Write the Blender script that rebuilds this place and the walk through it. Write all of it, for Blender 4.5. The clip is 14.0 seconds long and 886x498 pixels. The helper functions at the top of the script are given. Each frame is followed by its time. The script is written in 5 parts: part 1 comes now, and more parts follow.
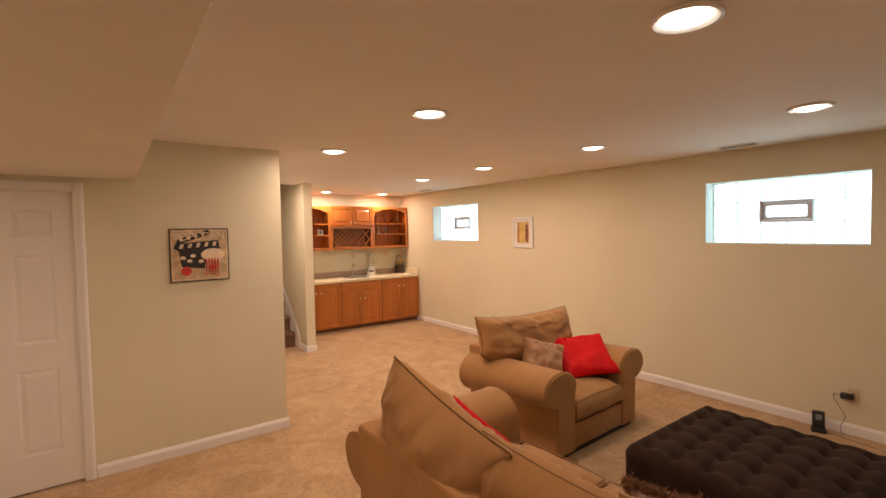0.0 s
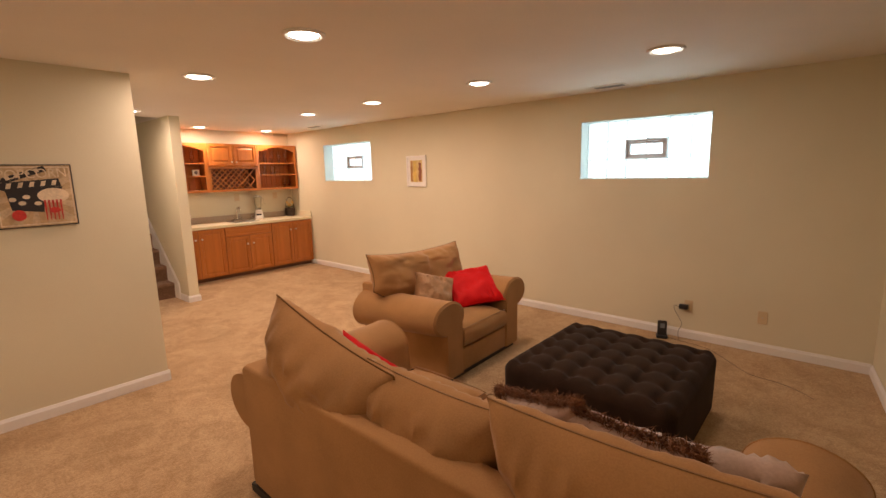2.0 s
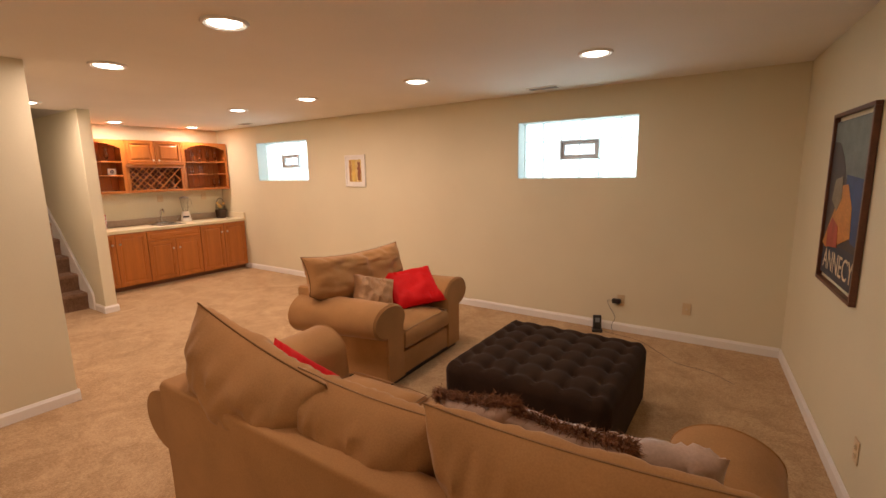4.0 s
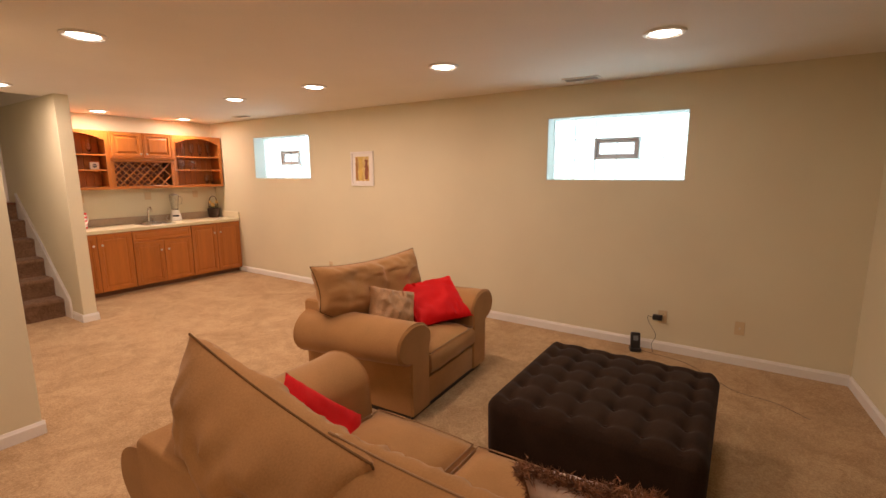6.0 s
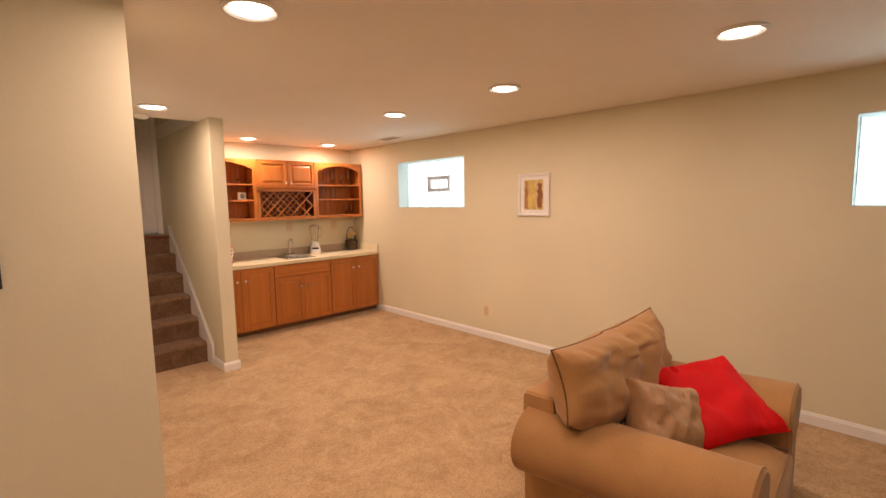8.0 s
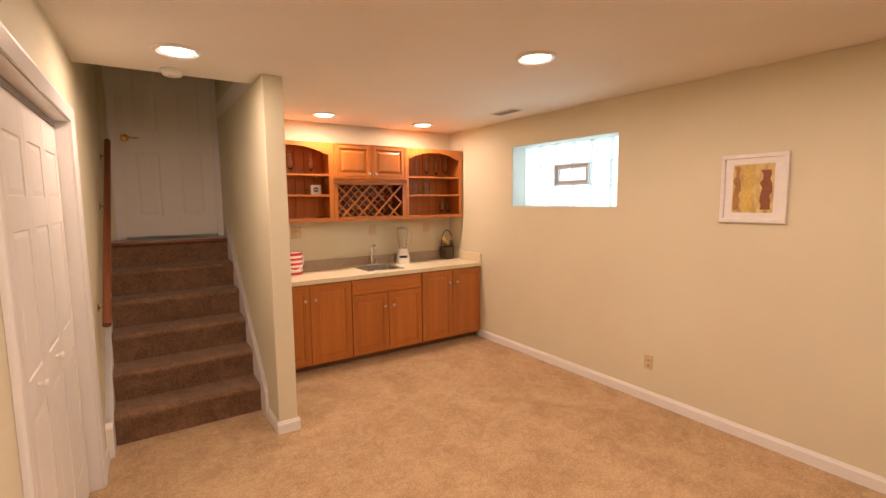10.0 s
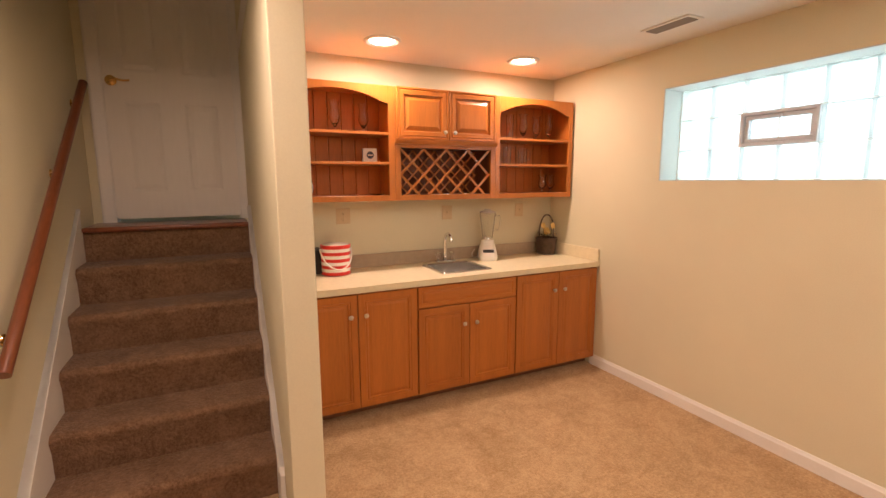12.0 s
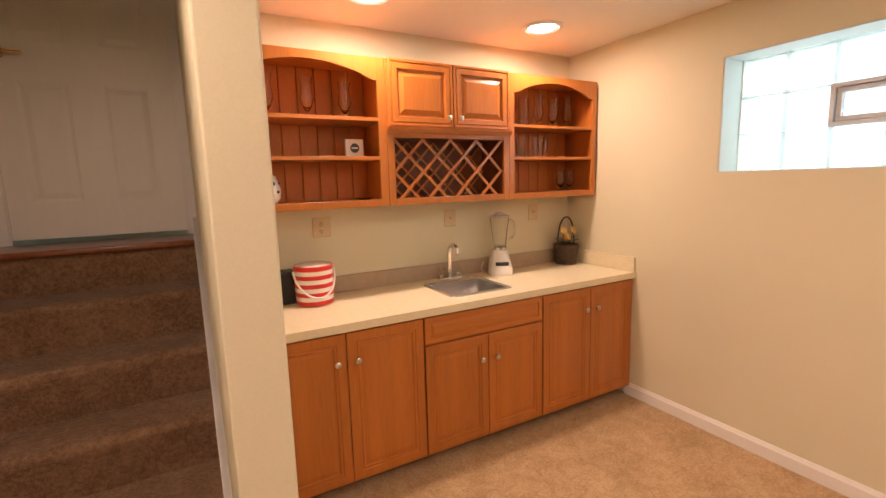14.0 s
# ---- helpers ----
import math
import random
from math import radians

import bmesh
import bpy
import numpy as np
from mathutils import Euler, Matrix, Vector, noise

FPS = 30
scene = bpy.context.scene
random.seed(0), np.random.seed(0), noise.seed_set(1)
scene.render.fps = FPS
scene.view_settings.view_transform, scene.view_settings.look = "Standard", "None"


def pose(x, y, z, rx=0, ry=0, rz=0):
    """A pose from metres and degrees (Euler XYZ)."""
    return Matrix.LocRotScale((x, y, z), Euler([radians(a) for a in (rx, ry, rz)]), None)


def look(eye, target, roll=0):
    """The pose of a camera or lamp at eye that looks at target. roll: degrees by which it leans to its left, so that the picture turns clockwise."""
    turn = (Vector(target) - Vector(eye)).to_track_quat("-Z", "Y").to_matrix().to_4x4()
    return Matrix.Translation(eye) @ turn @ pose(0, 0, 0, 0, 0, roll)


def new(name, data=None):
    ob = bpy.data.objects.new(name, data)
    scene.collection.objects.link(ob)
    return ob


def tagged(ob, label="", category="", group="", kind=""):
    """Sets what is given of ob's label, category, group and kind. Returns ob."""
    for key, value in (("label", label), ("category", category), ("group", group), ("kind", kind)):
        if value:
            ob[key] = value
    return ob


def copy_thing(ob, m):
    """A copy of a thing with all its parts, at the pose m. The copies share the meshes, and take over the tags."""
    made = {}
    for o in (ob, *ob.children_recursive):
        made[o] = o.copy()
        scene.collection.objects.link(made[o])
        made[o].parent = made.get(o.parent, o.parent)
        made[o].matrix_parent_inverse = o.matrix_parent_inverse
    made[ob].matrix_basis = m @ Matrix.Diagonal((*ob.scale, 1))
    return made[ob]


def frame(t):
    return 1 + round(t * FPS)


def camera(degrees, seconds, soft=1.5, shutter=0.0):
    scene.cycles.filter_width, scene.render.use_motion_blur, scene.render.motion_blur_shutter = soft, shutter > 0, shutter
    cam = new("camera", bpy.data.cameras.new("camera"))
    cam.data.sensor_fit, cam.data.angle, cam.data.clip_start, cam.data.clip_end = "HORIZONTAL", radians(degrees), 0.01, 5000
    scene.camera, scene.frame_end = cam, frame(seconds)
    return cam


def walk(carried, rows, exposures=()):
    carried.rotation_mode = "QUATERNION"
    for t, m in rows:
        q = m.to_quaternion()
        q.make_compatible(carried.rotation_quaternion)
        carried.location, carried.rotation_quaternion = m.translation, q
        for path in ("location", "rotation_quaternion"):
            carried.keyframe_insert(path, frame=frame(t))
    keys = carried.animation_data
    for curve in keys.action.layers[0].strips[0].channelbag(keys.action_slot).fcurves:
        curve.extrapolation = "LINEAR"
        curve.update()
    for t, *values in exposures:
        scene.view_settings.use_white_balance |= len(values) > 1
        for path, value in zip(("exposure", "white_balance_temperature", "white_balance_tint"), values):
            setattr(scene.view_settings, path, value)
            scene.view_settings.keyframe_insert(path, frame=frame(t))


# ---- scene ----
cam = camera(88.5, 14.0)
PATH = [
    (0, (-0.035, -0.341, 1.724), (1.144, 1.272, 1.645), -1.0),
    (0.5, (-0.029, -0.344, 1.702), (1.244, 1.186, 1.5), -0.7),
    (1, (-0.015, -0.353, 1.688), (1.352, 1.078, 1.405), -0.8),
    (1.5, (0.003, -0.377, 1.673), (1.437, 0.98, 1.354), -0.8),
    (2, (0.028, -0.394, 1.67), (1.506, 0.911, 1.334), -1.3),
    (2.5, (0.039, -0.411, 1.668), (1.57, 0.829, 1.324), -1.7),
    (3, (0.048, -0.418, 1.662), (1.631, 0.757, 1.323), -1.8),
    (3.5, (0.068, -0.413, 1.662), (1.682, 0.717, 1.322), -1.7),
    (6, (0.352, 0.124, 1.635), (2.0, 1.207, 1.302), -0.2),
    (6.5, (0.471, 0.405, 1.648), (2.045, 1.601, 1.344), -0.2),
    (7, (0.573, 0.744, 1.647), (2.072, 2.039, 1.373), -0.4),
    (7.5, (0.637, 1.128, 1.65), (2.063, 2.511, 1.413), -0.7),
    (8, (0.764, 1.505, 1.643), (2.145, 2.935, 1.429), -1.0),
    (10.5, (1.682, 3.313, 1.616), (2.681, 5.029, 1.377), -0.2),
    (11, (1.859, 3.677, 1.596), (2.752, 5.446, 1.327), 0.1),
    (11.5, (1.985, 4.012, 1.572), (2.833, 5.8, 1.282), 0.4),
    (12, (2.029, 4.339, 1.554), (2.895, 6.117, 1.258), -0.2),
    (12.5, (2.088, 4.59, 1.56), (2.954, 6.367, 1.252), -1.3),
    (13, (2.139, 4.775, 1.553), (3.029, 6.541, 1.254), -1.8),
    (13.5, (2.162, 4.952, 1.541), (3.103, 6.694, 1.251), -1.8),
    (14, (2.178, 5.06, 1.541), (3.137, 6.79, 1.248), -1.6),
]
walk(cam, [(t, look(eye, target, roll)) for t, eye, target, roll in PATH])

# ---------------- world and lamps ----------------
world = bpy.data.worlds.new("sky")
scene.world = world
world.use_nodes = True
wn = world.node_tree.nodes
sky = wn.new("ShaderNodeTexSky")
sky.sky_type = "NISHITA"
sky.sun_disc = False
sky.sun_elevation, sky.sun_rotation = radians(50), radians(60)
wn["Background"].inputs["Strength"].default_value = 0.1
world.node_tree.links.new(sky.outputs[0], wn["Background"].inputs["Color"])

sun = new("sun", bpy.data.lights.new("sun", "SUN"))
sun.data.energy, sun.data.angle, sun.data.color = 1.0, radians(12), (1, 0.97, 0.92)
sun.matrix_world = look((12, 8, 12), (4, 4, 0))

CEIL = 2.445
WARM = (1.0, 0.70, 0.565)
DAY = (0.76, 0.92, 1.0)
# recessed lamps: x, y, watts
CANS = [(1.59, 0.445, 5.2), (1.565, 1.965, 14.2), (1.58, 3.47, 15.2), (1.73, 5.88, 15.2),
        (3.455, 0.596, 3.6), (3.455, 2.154, 7.6), (3.465, 3.63, 15.7), (3.475, 4.925, 14.7),
        (3.03, 7.27, 15.2), (4.14, 7.29, 13.8)]
# x, y, z, watts of an unseen lamp added to brighten the door wall
UNSEEN_CAN = (-0.85, 1.6, 2.14, 18)
for cx, cy, cz, watts in [(x, y, CEIL, w) for x, y, w in CANS] + [UNSEEN_CAN]:
    lamp = new("can_lamp", bpy.data.lights.new("can_lamp", "AREA"))
    lamp.data.shape, lamp.data.size = "DISK", 0.15
    lamp.data.energy, lamp.data.color = watts, WARM
    lamp.matrix_world = look((cx, cy, cz - 0.0265), (cx, cy + 0.0001, 0))
# daylight behind the two glass-block windows
for wy, watts in ((5.935, 4.8), (1.18, 6.0)):
    lamp = new("window_daylight", bpy.data.lights.new("window_daylight", "AREA"))
    lamp.data.shape, lamp.data.size, lamp.data.size_y = "RECTANGLE", 1.24, 0.6
    lamp.data.energy, lamp.data.color = watts, DAY
    lamp.matrix_world = look((5.11, wy, 1.86), (4.0, wy, 1.80))


# ---------------- materials ----------------
def material(name, base, rough=0.6, metal=0.0, vary=0.08, scale=6.0, fine=120.0, bump=0.05, depth=0.002, stretch=(1, 1, 1), second=None,
             sheen=0.0, coat=0.0, detail=6.0, fine_mix=0.4, specular=0.5):
    m = bpy.data.materials.new(name)
    m.use_nodes = True
    n, l = m.node_tree.nodes, m.node_tree.links
    b = n["Principled BSDF"]
    b.inputs["Roughness"].default_value, b.inputs["Metallic"].default_value = rough, metal
    b.inputs["Sheen Weight"].default_value = sheen
    b.inputs["Sheen Roughness"].default_value = 0.4
    b.inputs["Coat Weight"].default_value = coat
    b.inputs["Coat Roughness"].default_value = 0.25
    b.inputs["Specular IOR Level"].default_value = specular
    co = n.new("ShaderNodeTexCoord")
    mp = n.new("ShaderNodeMapping")
    mp.inputs["Scale"].default_value = stretch
    l.new(co.outputs["Object"], mp.inputs["Vector"])
    big, small = n.new("ShaderNodeTexNoise"), n.new("ShaderNodeTexNoise")
    for node, sc, de in ((big, scale, detail), (small, fine, 3.0)):
        node.inputs["Scale"].default_value, node.inputs["Detail"].default_value = sc, de
        l.new(mp.outputs[0], node.inputs["Vector"])
    mix = n.new("ShaderNodeMix")
    mix.data_type = "FLOAT"
    mix.inputs[0].default_value = fine_mix
    l.new(big.outputs[0], mix.inputs[2])
    l.new(small.outputs[0], mix.inputs[3])
    info = n.new("ShaderNodeObjectInfo")
    rnd = n.new("ShaderNodeMath")
    rnd.operation = "MULTIPLY_ADD"
    rnd.inputs[1].default_value, rnd.inputs[2].default_value = 0.12, -0.06
    l.new(info.outputs["Random"], rnd.inputs[0])
    add = n.new("ShaderNodeMath")
    l.new(mix.outputs[0], add.inputs[0])
    l.new(rnd.outputs[0], add.inputs[1])
    ramp = n.new("ShaderNodeValToRGB")
    lo = second or tuple(c * (1 - 2.2 * vary) for c in base)
    hi = tuple(min(1, c * (1 + 1.2 * vary)) for c in base)
    ramp.color_ramp.elements[0].position, ramp.color_ramp.elements[0].color = 0.3, (*lo, 1)
    ramp.color_ramp.elements[1].position, ramp.color_ramp.elements[1].color = 0.68, (*hi, 1)
    l.new(add.outputs[0], ramp.inputs[0])
    l.new(ramp.outputs[0], b.inputs["Base Color"])
    if bump:
        bp = n.new("ShaderNodeBump")
        bp.inputs["Strength"].default_value, bp.inputs["Distance"].default_value = bump, depth
        l.new(small.outputs[0], bp.inputs["Height"])
        l.new(bp.outputs[0], b.inputs["Normal"])
    return m


def plain(name, base, rough=0.4, metal=0.0, transmission=0.0, ior=1.45, emit=0.0, alpha=1.0):
    m = bpy.data.materials.new(name)
    m.use_nodes = True
    b = m.node_tree.nodes["Principled BSDF"]
    b.inputs["Base Color"].default_value = (*base, 1)
    b.inputs["Roughness"].default_value, b.inputs["Metallic"].default_value = rough, metal
    b.inputs["Transmission Weight"].default_value, b.inputs["IOR"].default_value = transmission, ior
    if emit:
        b.inputs["Emission Color"].default_value, b.inputs["Emission Strength"].default_value = (*base, 1), emit
    return m


PAINT = material("wall_paint", (0.705, 0.656, 0.475), 0.72, vary=0.03, scale=1.3, fine=160, bump=0.12, depth=0.0012)
CEILING = material("ceiling_paint", (0.84, 0.80, 0.735), 0.85, vary=0.03, scale=1.1, fine=140, bump=0.2, depth=0.0015)


def carpet_material(name, dark, light, patch=2.6, specular=0.1):
    """Cut pile: brushed patches, tuft clumps and single tufts, with relief."""
    m = bpy.data.materials.new(name)
    m.use_nodes = True
    n, l = m.node_tree.nodes, m.node_tree.links
    b = n["Principled BSDF"]
    b.inputs["Roughness"].default_value, b.inputs["Specular IOR Level"].default_value = 0.97, specular
    b.inputs["Sheen Weight"].default_value, b.inputs["Sheen Roughness"].default_value = 0.12, 0.5
    co = n.new("ShaderNodeTexCoord")
    total = None
    for scale, detail, bend, weight in ((patch, 3.0, 1.2, 0.75), (patch * 4.3, 5.0, 1.6, 0.75), (70.0, 3.0, 0.0, 1.0), (190.0, 2.0, 0.0, 0.9)):
        no, mul = n.new("ShaderNodeTexNoise"), n.new("ShaderNodeMath")
        no.inputs["Scale"].default_value, no.inputs["Detail"].default_value, no.inputs["Distortion"].default_value = scale, detail, bend
        l.new(co.outputs["Object"], no.inputs["Vector"])
        mul.operation = "MULTIPLY_ADD"
        mul.inputs[1].default_value = weight
        l.new(no.outputs[0], mul.inputs[0])
        if total is None:
            mul.inputs[2].default_value = -0.5 * (0.75 + 0.75 + 1.0 + 0.9) + 0.5
        else:
            l.new(total.outputs[0], mul.inputs[2])
        total = mul
        if scale == 70.0:
            tuft_noise = no
    ramp = n.new("ShaderNodeValToRGB")
    ramp.color_ramp.elements[0].position, ramp.color_ramp.elements[0].color = 0.22, (*dark, 1)
    ramp.color_ramp.elements[1].position, ramp.color_ramp.elements[1].color = 0.78, (*light, 1)
    l.new(total.outputs[0], ramp.inputs[0])
    l.new(ramp.outputs[0], b.inputs["Base Color"])
    bp = n.new("ShaderNodeBump")
    bp.inputs["Strength"].default_value, bp.inputs["Distance"].default_value = 0.7, 0.012
    l.new(tuft_noise.outputs[0], bp.inputs["Height"])
    l.new(bp.outputs[0], b.inputs["Normal"])
    return m


CARPET = carpet_material("carpet", (0.355, 0.225, 0.11), (0.565, 0.395, 0.224))
STAIRCARPET = carpet_material("stair_carpet", (0.135, 0.075, 0.042), (0.25, 0.15, 0.09), 4.0)
TRIM = material("white_trim", (0.80, 0.785, 0.75), 0.38, vary=0.02, scale=3, fine=60, bump=0.04, depth=0.001)
DOORWHITE = material("white_door", (0.80, 0.77, 0.72), 0.42, vary=0.02, scale=2, fine=40, bump=0.08, depth=0.001, stretch=(1, 1, 0.15))
WOOD = material("honey_maple", (0.475, 0.155, 0.025), 0.34, vary=0.10, scale=4.0, fine=40, bump=0.04, depth=0.0006, stretch=(3.0, 3.0, 0.25), coat=0.25)
WOODH = material("honey_maple_across", (0.475, 0.155, 0.025), 0.34, vary=0.10, scale=4.0, fine=34, bump=0.04, depth=0.0006, stretch=(0.3, 3.0, 3.0), coat=0.25)
WOODIN = material("maple_interior", (0.58, 0.18, 0.032), 0.45, vary=0.09, scale=5, fine=50, bump=0.05, depth=0.0008, stretch=(3, 3, 0.35))
# same maple, darkened in colour to give the shade inside the wine rack
WOODSHADE = material("shaded_rack_interior", (0.20, 0.062, 0.02), 0.5, vary=0.1, scale=5, fine=50, stretch=(3, 3, 0.35))
KICK = material("dark_kick_board", (0.22, 0.10, 0.045), 0.5, vary=0.1, scale=4, fine=60)
RAILWOOD = material("cherry_rail", (0.20, 0.055, 0.02), 0.3, vary=0.16, scale=5, fine=50, bump=0.04, depth=0.0008, stretch=(4, 0.6, 0.6), coat=0.4)
# back splash board: tinted darker than the cream top and side board
SPLASH = material("taupe_laminate", (0.46, 0.36, 0.255), 0.4, vary=0.05, scale=30, fine=300, bump=0.02, depth=0.0005)
COUNTER = material("cream_laminate", (0.80, 0.71, 0.49), 0.35, vary=0.04, scale=30, fine=300, bump=0.02, depth=0.0005)
SUEDE = material("tan_microsuede", (0.385, 0.207, 0.08), 0.9, vary=0.1, scale=4, fine=160, bump=0.2, depth=0.002, sheen=0.2, specular=0.15)
WELT = material("tan_welt", (0.31, 0.18, 0.08), 0.85, vary=0.1, scale=10, fine=200, sheen=0.2)
PIPING = material("tan_piping", (0.16, 0.085, 0.035), 0.9, vary=0.1, scale=10, fine=200, specular=0.1)
OTTO = material("dark_brown_microsuede", (0.038, 0.023, 0.015), 1.0, vary=0.16, scale=5, fine=160, bump=0.2, depth=0.002, sheen=0.05, specular=0.08)
RED = material("red_satin", (0.58, 0.004, 0.006), 0.6, vary=0.07, scale=4, fine=150, bump=0.05, depth=0.0008, specular=0.16)
DAMASK = material("beige_damask", (0.42, 0.245, 0.118), 0.55, vary=0.10, scale=22, fine=90, bump=0.25, depth=0.003, detail=2, fine_mix=0.2)
SATIN = material("pale_pink_satin", (0.46, 0.33, 0.25), 0.4, vary=0.1, scale=9, fine=90, bump=0.2, depth=0.003)
FUR = material("brown_fur", (0.26, 0.115, 0.05), 0.8, vary=0.35, scale=25, fine=200, bump=0.3, depth=0.003)
CORD = material("dark_brown_cord", (0.19, 0.135, 0.09), 0.6, vary=0.1, scale=20, fine=200)
BLACK = material("black_plastic", (0.018, 0.017, 0.017), 0.45, vary=0.1, scale=20, fine=200)
DARKFOOT = material("black_base", (0.02, 0.016, 0.013), 0.6, vary=0.1, scale=20, fine=200)
CHROME = plain("chrome", (0.78, 0.77, 0.75), 0.14, 1.0)
STEEL = material("brushed_steel", (0.74, 0.73, 0.71), 0.24, 1.0, vary=0.05, scale=20, fine=250, bump=0.05, depth=0.0005, stretch=(1, 8, 1))
NICKEL = plain("satin_nickel", (0.66, 0.62, 0.56), 0.3, 1.0)
BRASS = plain("brass", (0.72, 0.48, 0.18), 0.24, 1.0)
ALMOND = material("almond_plastic", (0.64, 0.51, 0.31), 0.4, vary=0.03, scale=10, fine=100)
WHITEPL = material("white_plastic", (0.82, 0.79, 0.73), 0.3, vary=0.02, scale=10, fine=100)
SLOT = plain("dark_slot", (0.02, 0.018, 0.015), 0.6)
GLASS = plain("clear_glass", (0.96, 0.97, 0.97), 0.02, 0.0, 1.0, 1.45)
MORTAR = material("grey_mortar", (0.88, 0.91, 0.91), 0.8, vary=0.06, scale=30, fine=200)
VENTFRAME = material("taupe_vinyl_frame", (0.64, 0.66, 0.70), 0.5, vary=0.05, scale=10, fine=100)
REVEAL = material("window_reveal_paint", (0.62, 0.66, 0.64), 0.6, vary=0.03, scale=3, fine=120, bump=0.1, depth=0.001)
BASKETM = material("brown_wicker", (0.10, 0.062, 0.04), 0.7, vary=0.3, scale=30, fine=150, bump=0.3)
PETAL = material("yellow_petal", (0.74, 0.50, 0.16), 0.6, vary=0.2, scale=30, fine=120)
LEAF = material("dry_green_leaf", (0.12, 0.12, 0.04), 0.6, vary=0.3, scale=30, fine=120)
RING = material("white_metal_ring", (0.82, 0.78, 0.72), 0.4, vary=0.03, scale=10, fine=100)
LENS = plain("lit_lens", (1.0, 0.93, 0.82), 0.4, emit=9.0)
CERAMIC = material("white_ceramic", (0.80, 0.77, 0.72), 0.2, vary=0.03, scale=10, fine=100)
STRIPE = material("red_enamel", (0.68, 0.03, 0.025), 0.32, vary=0.05, scale=10, fine=100)
STRIPEW = material("white_enamel", (0.83, 0.79, 0.74), 0.32, vary=0.03, scale=10, fine=100)
GREYVENT = material("grey_vent_metal", (0.30, 0.28, 0.26), 0.5, vary=0.05, scale=10, fine=100)


def glass_block_material():
    m = bpy.data.materials.new("glass_block")
    m.use_nodes = True
    n, l = m.node_tree.nodes, m.node_tree.links
    n.clear()
    out, mix = n.new("ShaderNodeOutputMaterial"), n.new("ShaderNodeMixShader")
    tr, gl, tl, mix2 = n.new("ShaderNodeBsdfRefraction"), n.new("ShaderNodeBsdfGlossy"), n.new("ShaderNodeBsdfTranslucent"), n.new("ShaderNodeMixShader")
    tr.inputs[0].default_value = (0.93, 0.98, 0.97, 1)
    tl.inputs[0].default_value = (0.9, 0.95, 0.95, 1)
    gl.inputs["Roughness"].default_value = 0.2
    tr.inputs["IOR"].default_value, tr.inputs["Roughness"].default_value = 1.2, 0.05
    no, bp = n.new("ShaderNodeTexNoise"), n.new("ShaderNodeBump")
    no.inputs["Scale"].default_value = 22
    bp.inputs["Strength"].default_value = 0.4
    l.new(no.outputs[0], bp.inputs["Height"])
    l.new(bp.outputs[0], gl.inputs["Normal"])
    l.new(bp.outputs[0], tr.inputs["Normal"])
    mix.inputs[0].default_value, mix2.inputs[0].default_value = 0.08, 0.35
    l.new(tr.outputs[0], mix2.inputs[1])
    l.new(tl.outputs[0], mix2.inputs[2])
    l.new(mix2.outputs[0], mix.inputs[1])
    l.new(gl.outputs[0], mix.inputs[2])
    l.new(mix.outputs[0], out.inputs[0])
    return m


BLOCK = glass_block_material()


def glow(name, colour, strength):
    m = bpy.data.materials.new(name)
    m.use_nodes = True
    n = m.node_tree.nodes
    n.clear()
    out, em = n.new("ShaderNodeOutputMaterial"), n.new("ShaderNodeEmission")
    em.inputs[0].default_value, em.inputs[1].default_value = (*colour, 1), strength
    no, ra = n.new("ShaderNodeTexNoise"), n.new("ShaderNodeMapRange")
    no.inputs["Scale"].default_value, no.inputs["Detail"].default_value = 3.0, 4.0
    ra.inputs[1].default_value, ra.inputs[2].default_value = 0.35, 0.6
    ra.inputs[3].default_value, ra.inputs[4].default_value = strength * 0.62, strength * 1.2
    m.node_tree.links.new(no.outputs[0], ra.inputs[0])
    m.node_tree.links.new(ra.outputs[0], em.inputs[1])
    m.node_tree.links.new(em.outputs[0], out.inputs[0])
    return m


DAYGLOW = glow("bright_daylight", (0.92, 1.0, 1.0), 1.75)


# ---------------- mesh helpers ----------------
def add_box(bm, lo, hi, bevel=0.0, seg=2, turn=None):
    c = [(a + b) / 2 for a, b in zip(lo, hi)]
    s = [abs(b - a) for a, b in zip(lo, hi)]
    made = bmesh.ops.create_cube(bm, size=1, matrix=Matrix.Translation(c) @ (turn or Matrix.Identity(4)) @ Matrix.Diagonal((*s, 1)))
    if bevel:
        edges = {e for v in made["verts"] for e in v.link_edges}
        bmesh.ops.bevel(bm, geom=list(edges), offset=bevel, segments=seg, profile=0.5, affect="EDGES")
    return bm


def box(lo, hi, bevel=0.0, seg=2):
    return add_box(bmesh.new(), lo, hi, bevel, seg)


def add_lathe(bm, profile, segs=24, centre=(0, 0, 0), turn=None):
    """Turns (radius, height) pairs round the z axis."""
    m = Matrix.Translation(centre) @ (turn or Matrix.Identity(4))
    rings = []
    for r, z in profile:
        if r < 1e-5:
            rings.append([bm.verts.new(m @ Vector((0, 0, z)))])
        else:
            rings.append([bm.verts.new(m @ Vector((r * math.cos(2 * math.pi * k / segs), r * math.sin(2 * math.pi * k / segs), z))) for k in range(segs)])
    for a, b in zip(rings, rings[1:]):
        for k in range(segs):
            q = (k + 1) % segs
            if len(a) == 1 and len(b) > 1:
                bm.faces.new((a[0], b[q], b[k]))
            elif len(b) == 1 and len(a) > 1:
                bm.faces.new((a[k], a[q], b[0]))
            elif len(a) > 1:
                bm.faces.new((a[k], a[q], b[q], b[k]))
    return bm


def lathe(profile, segs=24, centre=(0, 0, 0), turn=None):
    return add_lathe(bmesh.new(), profile, segs, centre, turn)


